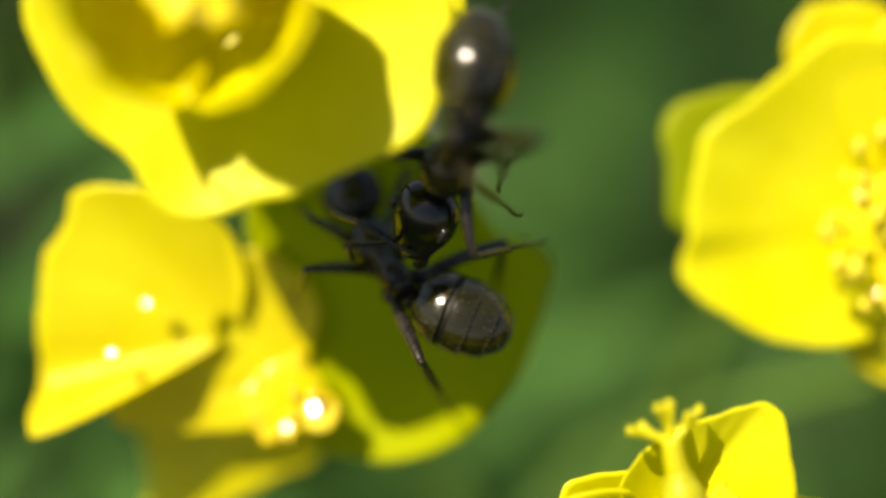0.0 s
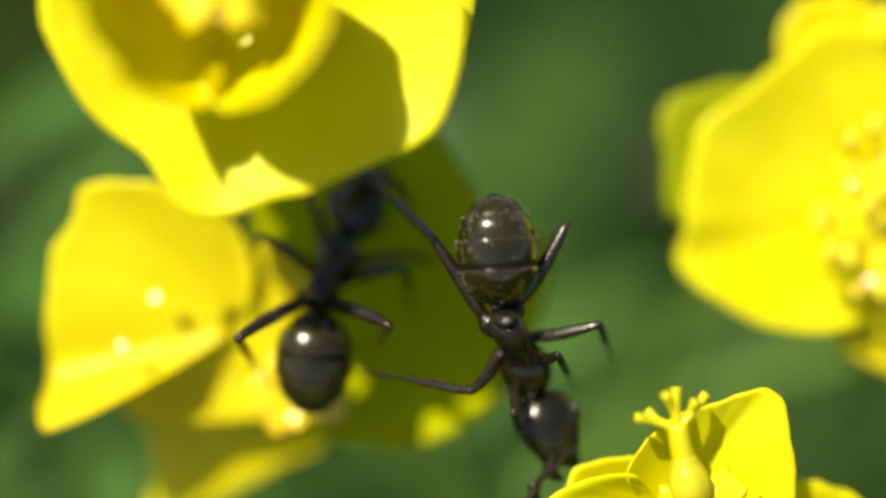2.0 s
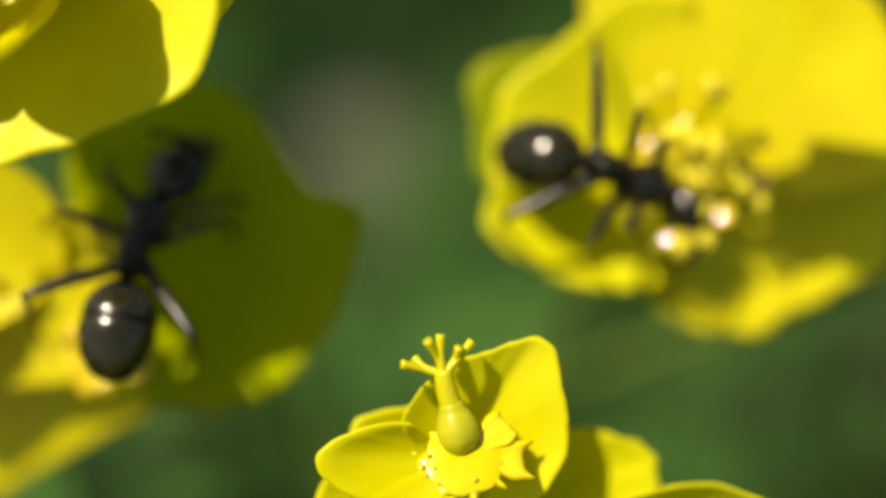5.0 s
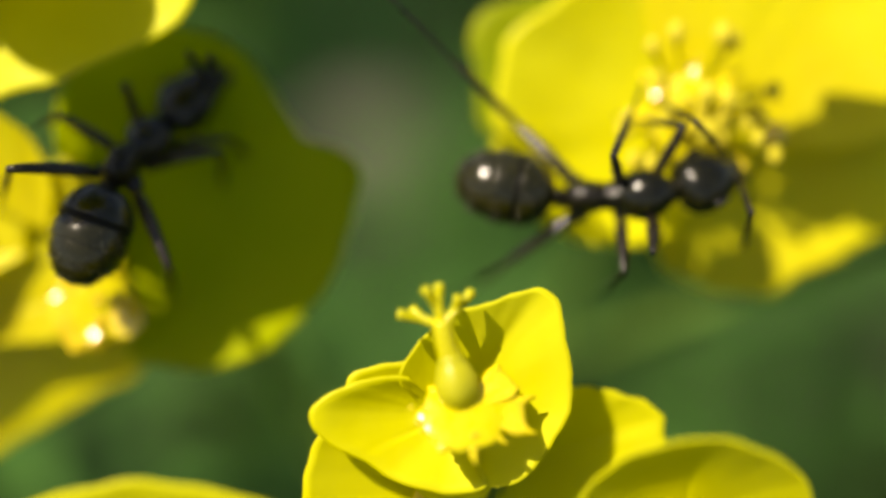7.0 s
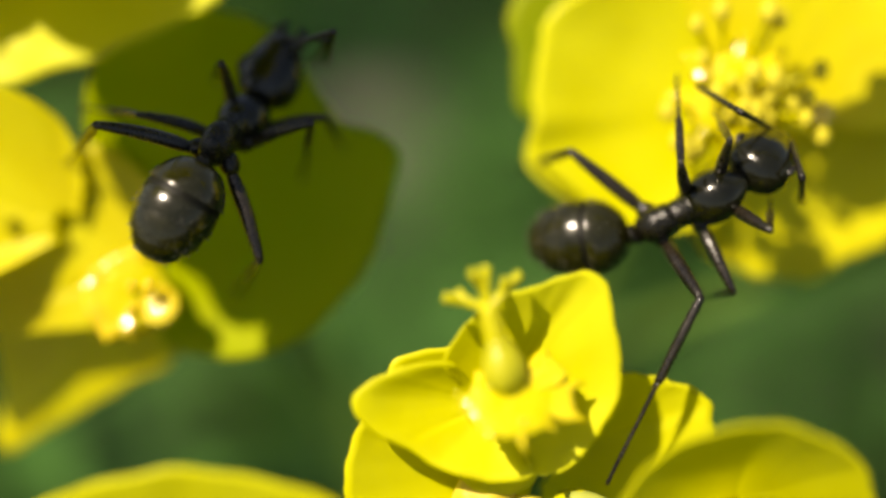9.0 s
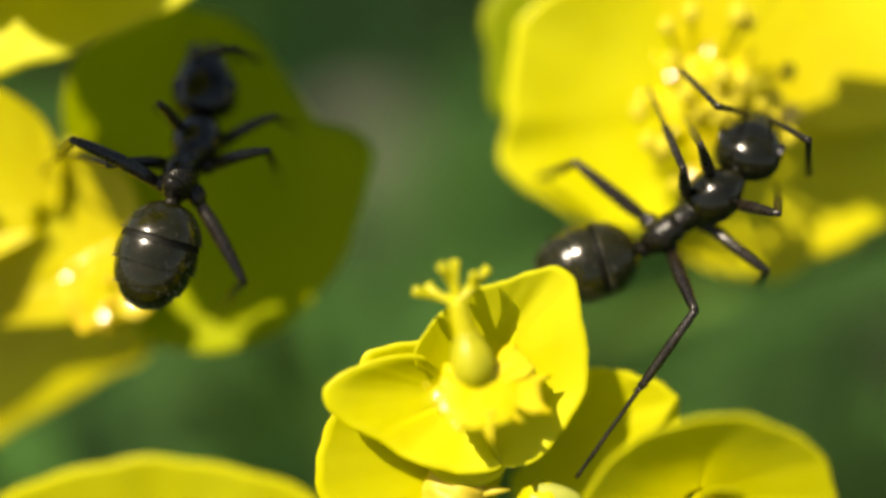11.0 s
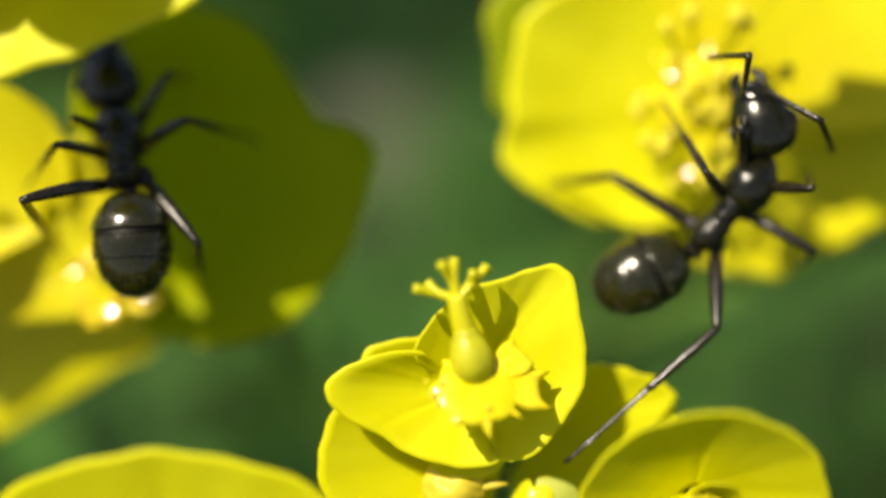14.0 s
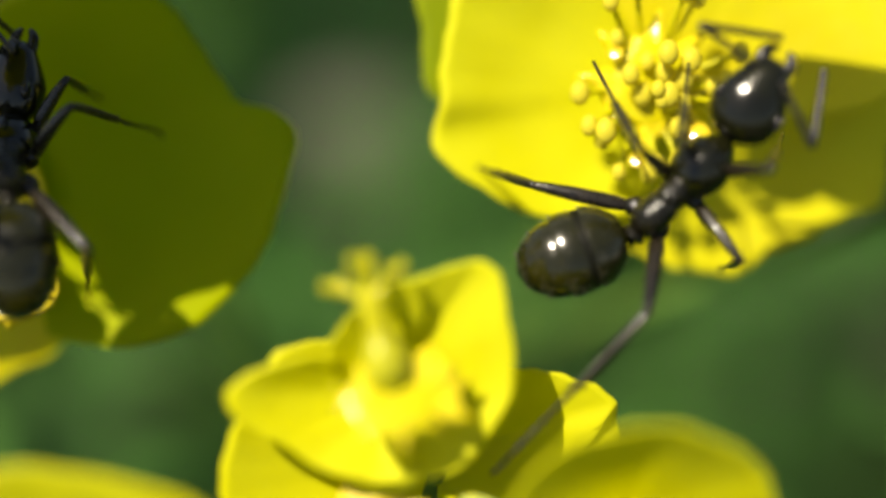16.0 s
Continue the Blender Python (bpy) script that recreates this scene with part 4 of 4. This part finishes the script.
CLIMBING_ANT_LEGS = {
    "fl": [(0, 1.6, 1.7, 0.6, 2.9, 2.4, -1.8), (1.5, 0, 1, 1.1, 2.3, 1.4, -0.7), (2, -0.4, 0.6, 1, 2.3, 1, -0.1), (3, -0.25, 0.6, 1.1, 2.55, 0.65, 0.75), (3.5, 1.7, 1.3, -1.5, 2.9, 2.8, -3.7), (4, -0.1, 0.6, 1.2, 2.8, 0.3, 1.6), (4.5, 0.5, 1.7, 0.8, 2.2, 1.9, -1.5), (5, 0, 0.9, 1.2, 2.3, 1.7, -0.4), (7.5, 1.7, 1.3, 0.8, 1.1, 2.5, -1.8), (8, 1.6, 1.2, 1, 1.4, 2.3, -1.7), (8.5, 1.4, 0.9, 1.2, 1.4, 2.2, -1.4), (9.5, 1.5, 0.8, 1.2, 1.4, 1.9, -1.5), (12, 0.8, 1.1, 1.3, 1.1, 2, -1.5), (13, 1.2, 1.1, 1.2, 2, 1.8, -1.5), (15, 1.5, 1, 1.1, 2.7, 1.3, -1.5), (15.5, 1.3, 1, 1.2, 2.8, 2.7, -0.6), (16, 0.5, 0.6, 1.4, 2.1, 1.8, -0.7)],
    "fr": [(1, 0.4, -1.4, 1, 2.9, -2, -0.3), (1.5, -0.5, -1, 0.7, 2, -1.6, -0.7), (2, 0.2, -0.9, 1.2, 2.8, -0.8, -0.1), (2.5, 0.3, -0.4, 1.4, 2.3, -0.9, -0.6), (3.5, 1, 0.4, -2, -0.8, -1.8, -2.4), (4, 0.1, -1.7, 0.5, 2.6, -1.3, -0.8), (4.5, 0.2, -1.6, 0.7, 1.7, -1.7, -1.8), (5, -0.2, -1.4, 0.7, 2, -1.1, -1.1), (7.5, 0.9, -1.5, 1, 1.1, -0.4, -1.7), (8, 1.1, -1.4, 1, 1.3, -0.4, -1.7), (8.5, 1.4, -1.2, 1.1, 1.9, -0.4, -1.6), (9.5, 1.3, -1.4, 1, 1.5, -0.5, -1.8), (12, 1.5, -1, 1.1, 2.1, -0.8, -1.7), (13, 1.1, -1.1, 1.2, 1.4, -0.9, -1.7), (15, 1.5, -0.9, 1.2, 2.3, -1, -1.6), (15.5, 1.3, -0.8, 1.3, 2, -0.7, -1.5), (16, 1.4, -1, 1.2, 2.5, -0.8, -1.5)],
    "ml": [(0, -1.7, 1, 0.2, 1.5, 1, -1), (1.5, -1, 1.4, 0.8, 1.4, 2.1, -1.5), (2, -0.2, 1.8, 0.7, 2.9, 2.3, -0.7), (3.5, 0.1, 0.7, 1.5, 1.8, 3.3, 0.1), (4, -1.1, 0.9, 1.1, 1, 3.6, 0.8), (4.5, -1, 1.5, 0.7, 0.8, 2.5, -2), (5, -0.9, 1.3, 1, 1.4, 2.3, -1.4), (7.5, -0.1, 0.6, 1.5, 0.7, 3.1, -0.7), (8, -0.1, 0.7, 1.5, 0.9, 3.1, -0.7), (8.5, 0.2, 0.9, 1.5, 1, 3.2, -0.9), (9.5, 0.4, 0.8, 1.4, 1.1, 3.1, -1), (12, 0.5, 0.9, 1.4, 0.9, 3.2, -1.1), (13, 0.3, 1, 1.4, 0.8, 3.1, -1.2), (14, 0.1, 1, 1.4, 1, 3.1, -1.1), (15, 0.5, 2, 0.4, 1.5, 1.8, -2.9), (15.5, 0.3, 2, 0.5, 1.9, 2.8, -2.4), (16, -0.1, 1.2, 1.3, 0.7, 3.4, -1.1)],
    "mr": [(0, -1, 0.8, 0.8, 1.6, 1.7, -1), (0.5, -0.4, 1.3, 0.6, 2.2, -0.7, 1.6), (1, -0.6, -1, 1.3, 0.8, -2.9, -1.2), (1.5, -1.5, -1.4, 0.1, -0.8, -1.9, -3.2), (2, -0.8, -1.5, 0.9, -0.3, -3.3, -2), (2.5, -0.3, -1.8, 0.8, 2.6, -0.8, -0.7), (3, -0.4, -2.1, 0.1, 1.3, -0.7, -2.5), (3.5, -1.2, -1.6, 0.4, -1.8, -1.6, -3), (4, -0.3, -0.3, -2.2, -2.5, -2.9, -2.5), (4.5, -1.2, -1.7, -0.3, -3.1, -4.5, 0.2), (5, -0.8, -1.9, 0.2, 1.1, -2, -2.6), (7.5, 0.1, -1.9, 0.6, -0.4, -2.3, -2.7), (8, 0.1, -2.2, 0, -0.7, -2.6, -3.2), (8.5, 0, -2.2, -0.4, -0.7, -2.7, -3.6), (9, 0, -2.2, -0, -0.9, -2.1, -3.3), (9.5, 0.2, -2.1, 0.3, -0.6, -2.3, -3), (12, 0.5, -2.1, -0.2, -0.4, -2.6, -3.4), (13, 0.4, -2.1, -0.1, -0.6, -2.6, -3.3), (14, 0.3, -2.1, -0, -0.3, -2.6, -3.4), (15, -0, -2.2, 0.1, -1.1, -2.7, -3.1), (16, -0.3, -2, 0.4, -0.7, -2.1, -2.9)],
    "hl": [(0, -3, 1.4, 0.4, 1.3, 0.7, -1.5), (0.5, -2.7, 1.5, 0.9, 1.1, 3.1, -1.3), (1.5, -2.6, 1.9, -0.9, -3.6, 2, -5.5), (2, -2.1, 2.3, -0.6, 1.3, 2.5, -3.8), (2.5, -2, -0.3, 1.8, 1, 2.8, -0.1), (3, -1.8, 0.8, 1.9, -0, 3.1, -1.7), (3.5, -1.7, 1.8, 1.4, -2.7, 4.6, -2.3), (4, -2.3, 1.8, 1.1, -0.9, 4, -2.8), (4.5, -2.5, 2.1, -0.2, -2.1, 5, -3.9), (5, -1.9, 2.5, 0.1, -0.3, 5.3, -3.3), (7.5, -2.6, 2, -0.5, -5.4, 3.9, 2.7), (8, -2, 2.3, 0.4, -4.3, 5.2, -2.5), (8.5, -1.7, 2.5, 0.3, -3.7, 3.3, -3.9), (9, -1.9, 2.4, 0.3, -4.4, 3.4, -3.6), (9.5, -1.5, 2.6, 0.3, -3.6, 3, -3.9), (12, -1.5, 2.6, -0.1, -4, 4.1, -3.7), (12.5, -1.6, 2.6, -0, -4.2, 4.2, -3.6), (13, -1.4, 2.6, -0.1, -4.1, 4.3, -3.6), (13.5, -1.4, 2.6, -0.2, -3.5, 4.5, -3.9), (14, -1.3, 2.6, -0.2, -3.6, 4.8, -3.7), (15, -1.4, 2.6, -0.3, -2.9, 3.5, -4.6), (15.5, -1.6, 2.6, -0.1, -2.9, 3.7, -4.5), (16, -2.2, 2.3, -0, -3.4, 4.6, -4)],
    "hr": [(0, -2.8, -0.1, 1.3, -1.3, -1.5, -3), (0.5, -3, -0.9, 0.7, 0.8, -3, -1.1), (1, -3.2, -0.9, -0.9, -1.8, -1.4, -5.3), (1.5, -3.3, -0.3, -0.9, -4.8, -1.5, -5.2), (2, -3, -0.4, -1.5, -2.9, -0.6, -6.2), (2.5, -2.6, 1.5, -0.1, -6.6, 2.9, -2.2), (3, -3.1, 0.6, 0.1, -3.1, 3.1, -3.9), (3.5, -2.5, -0.5, 1.5, -4.8, -0.7, -2.5), (4, -3.2, -0.9, -0.6, -5.7, -2.4, -4.3), (4.5, -2.9, -1.6, -0.1, -0.8, -2, -4.3), (5, -2.5, -1.8, -1.4, -0.4, -1.7, -5.6), (7.5, -3, -1.5, -0.1, -4.4, -1.9, -4.5), (8, -2.4, -1.4, 1.3, -3.8, -2, -3.2), (8.5, -0.6, -2, 1.4, -4.1, -5.1, 1.6), (9, -0.6, -2, 1.4, -4.3, -4.9, 1.6), (9.5, -0.5, -1.8, 1.5, -4.1, -4.8, 1.4), (12, -1.7, -1.7, 1.4, -6.4, -2.1, 2.3), (12.5, -1.9, -1.9, 1.3, -6.4, -2.2, 2.3), (13, -2.2, -1.7, 1.2, -6.7, -1.5, 2.3), (13.5, -2.4, -1.8, 0.9, -7, -1.3, 1.7), (14, -2.5, -1.5, 1.1, -7, -0.8, 2.1), (14.5, -2.6, -1.4, 1, -6.9, -0.4, 2.6), (15, -2.7, -1.2, 1, -7.1, -0.1, 2.5), (15.5, -2.5, -1.5, 1.1, -7, -0.2, 2.1), (16, -2.4, -1.3, 1.3, -7.1, -1.4, 1.6)],
    "al": [(1.5, 1.9, -1, 1.8, 3.4, -1.6, 1.2), (3.5, 2.7, 0.5, 1.1, 4.1, -0.3, 1.8), (4, 3.2, 0.6, 1.6, 4.7, -0.3, 1.5), (4.5, 3.3, 1.3, 0.4, 4.5, 2.2, -0.6), (7.5, 1.8, 1.5, 0.7, 1.1, 2.3, -0.8), (12, 1.9, 1.6, 0.7, 1.9, 3, -0.5), (15, 2.7, 1.9, 1.4, 2.4, 2.7, -0.1), (16, 2.6, 2.1, 0.7, 3.6, 0.7, 0.3)],
    "ar": [(1.5, 2, -0.5, 2.3, 3.7, -0.5, 1.6), (3.5, 2.2, -2.5, -0.1, 3, -2.1, -1.7), (4, 1.7, -2, 0.5, 2.1, -2, -1.2), (7.5, 3.1, -0.4, 0.7, 3, -1.1, -1), (8.5, 2.4, -0.5, 0.5, 2.2, -1.1, -1.2), (9.5, 2.5, -0.7, 0.2, 2.4, -0.7, -1.6), (12, 3.1, 0.1, 0.6, 3.3, -0.9, -0.8), (13, 2.8, 0.3, 0.7, 2.9, -0.7, -0.8), (15, 2.4, -0.5, 1.3, 2, -1.3, -0.3), (15.5, 2.6, -0, 1, 2.1, -0.8, -0.5), (16, 2.4, -1.3, 0.5, 3.8, -0.4, -0.1)],
}


def aim(start, end):
    """The pose at start whose x axis points to end. Millimetres."""
    way = Vector(end) - Vector(start)
    z = Vector((0, 0, 1)) - way.normalized() * way.normalized().z
    z = z.normalized() if z.length > 0.15 else Vector((0, 1, 0))
    x = way.normalized()
    z = (z - x * z.dot(x)).normalized()
    y = z.cross(x)
    m = Matrix((x, y, z)).transposed().to_4x4()
    m.translation = Vector(start) * MM
    return m


def between(rows, t):
    ts = [r[0] for r in rows]
    return [float(np.interp(t, ts, [r[k] for r in rows])) for k in range(1, len(rows[0]))]


def reach(start, end, length):
    way = Vector(end) - Vector(start)
    return Vector(start) + way.normalized() * length


def move_ant(body, moving, path, gaster, head, legs):
    times = [r[0] for r in path]
    walk(body, [(r[0], spot(*r[1:])) for r in path])
    walk(moving["gaster"], [(t, put(*WAIST) @ pose(0, 0, 0, 0, 0, 180 + yaw) @ pose(0, 0, 0, 0, -pitch, 0)) for t, yaw, pitch in gaster])
    walk(moving["head"], [(t, put(*NECK) @ pose(0, 0, 0, 0, 0, yaw) @ pose(0, 0, 0, 0, -pitch, 0)) for t, yaw, pitch in head])
    for key, rows in legs.items():
        s = 1 if key[1] == "l" else -1
        upper, lower = [], []
        for t in times:
            k = between(rows, t)
            if key[0] == "a":
                yaw, pitch = between(head, t)
                hm = put(*NECK) @ pose(0, 0, 0, 0, 0, yaw) @ pose(0, 0, 0, 0, -pitch, 0)
                hip = (hm @ (Vector((1.6, 0.28 * s, 0.33)) * MM)) / MM
                l1 = LENGTHS["a"][0]
            else:
                x, y, z = HIPS[key[0]]
                hip = Vector((x, y * s, z))
                l1 = LENGTHS[key[0]][0]
            knee = reach(hip, k[:3], l1)
            a = aim(hip, knee)
            b = aim(knee, k[3:])
            upper.append((t, a))
            lower.append((t, a.inverted() @ b))
        walk(moving[key][0], upper)
        for ob in moving[key][1:]:
            walk(ob, lower)


def motions():
    move_ant(leaf_ant, leaf_ant_moving, LEAF_ANT_BODY, LEAF_ANT_GASTER, LEAF_ANT_HEAD, LEAF_ANT_LEGS)
    move_ant(climbing_ant, climbing_ant_moving, CLIMBING_ANT_BODY, CLIMBING_ANT_GASTER, CLIMBING_ANT_HEAD, CLIMBING_ANT_LEGS)


motions()
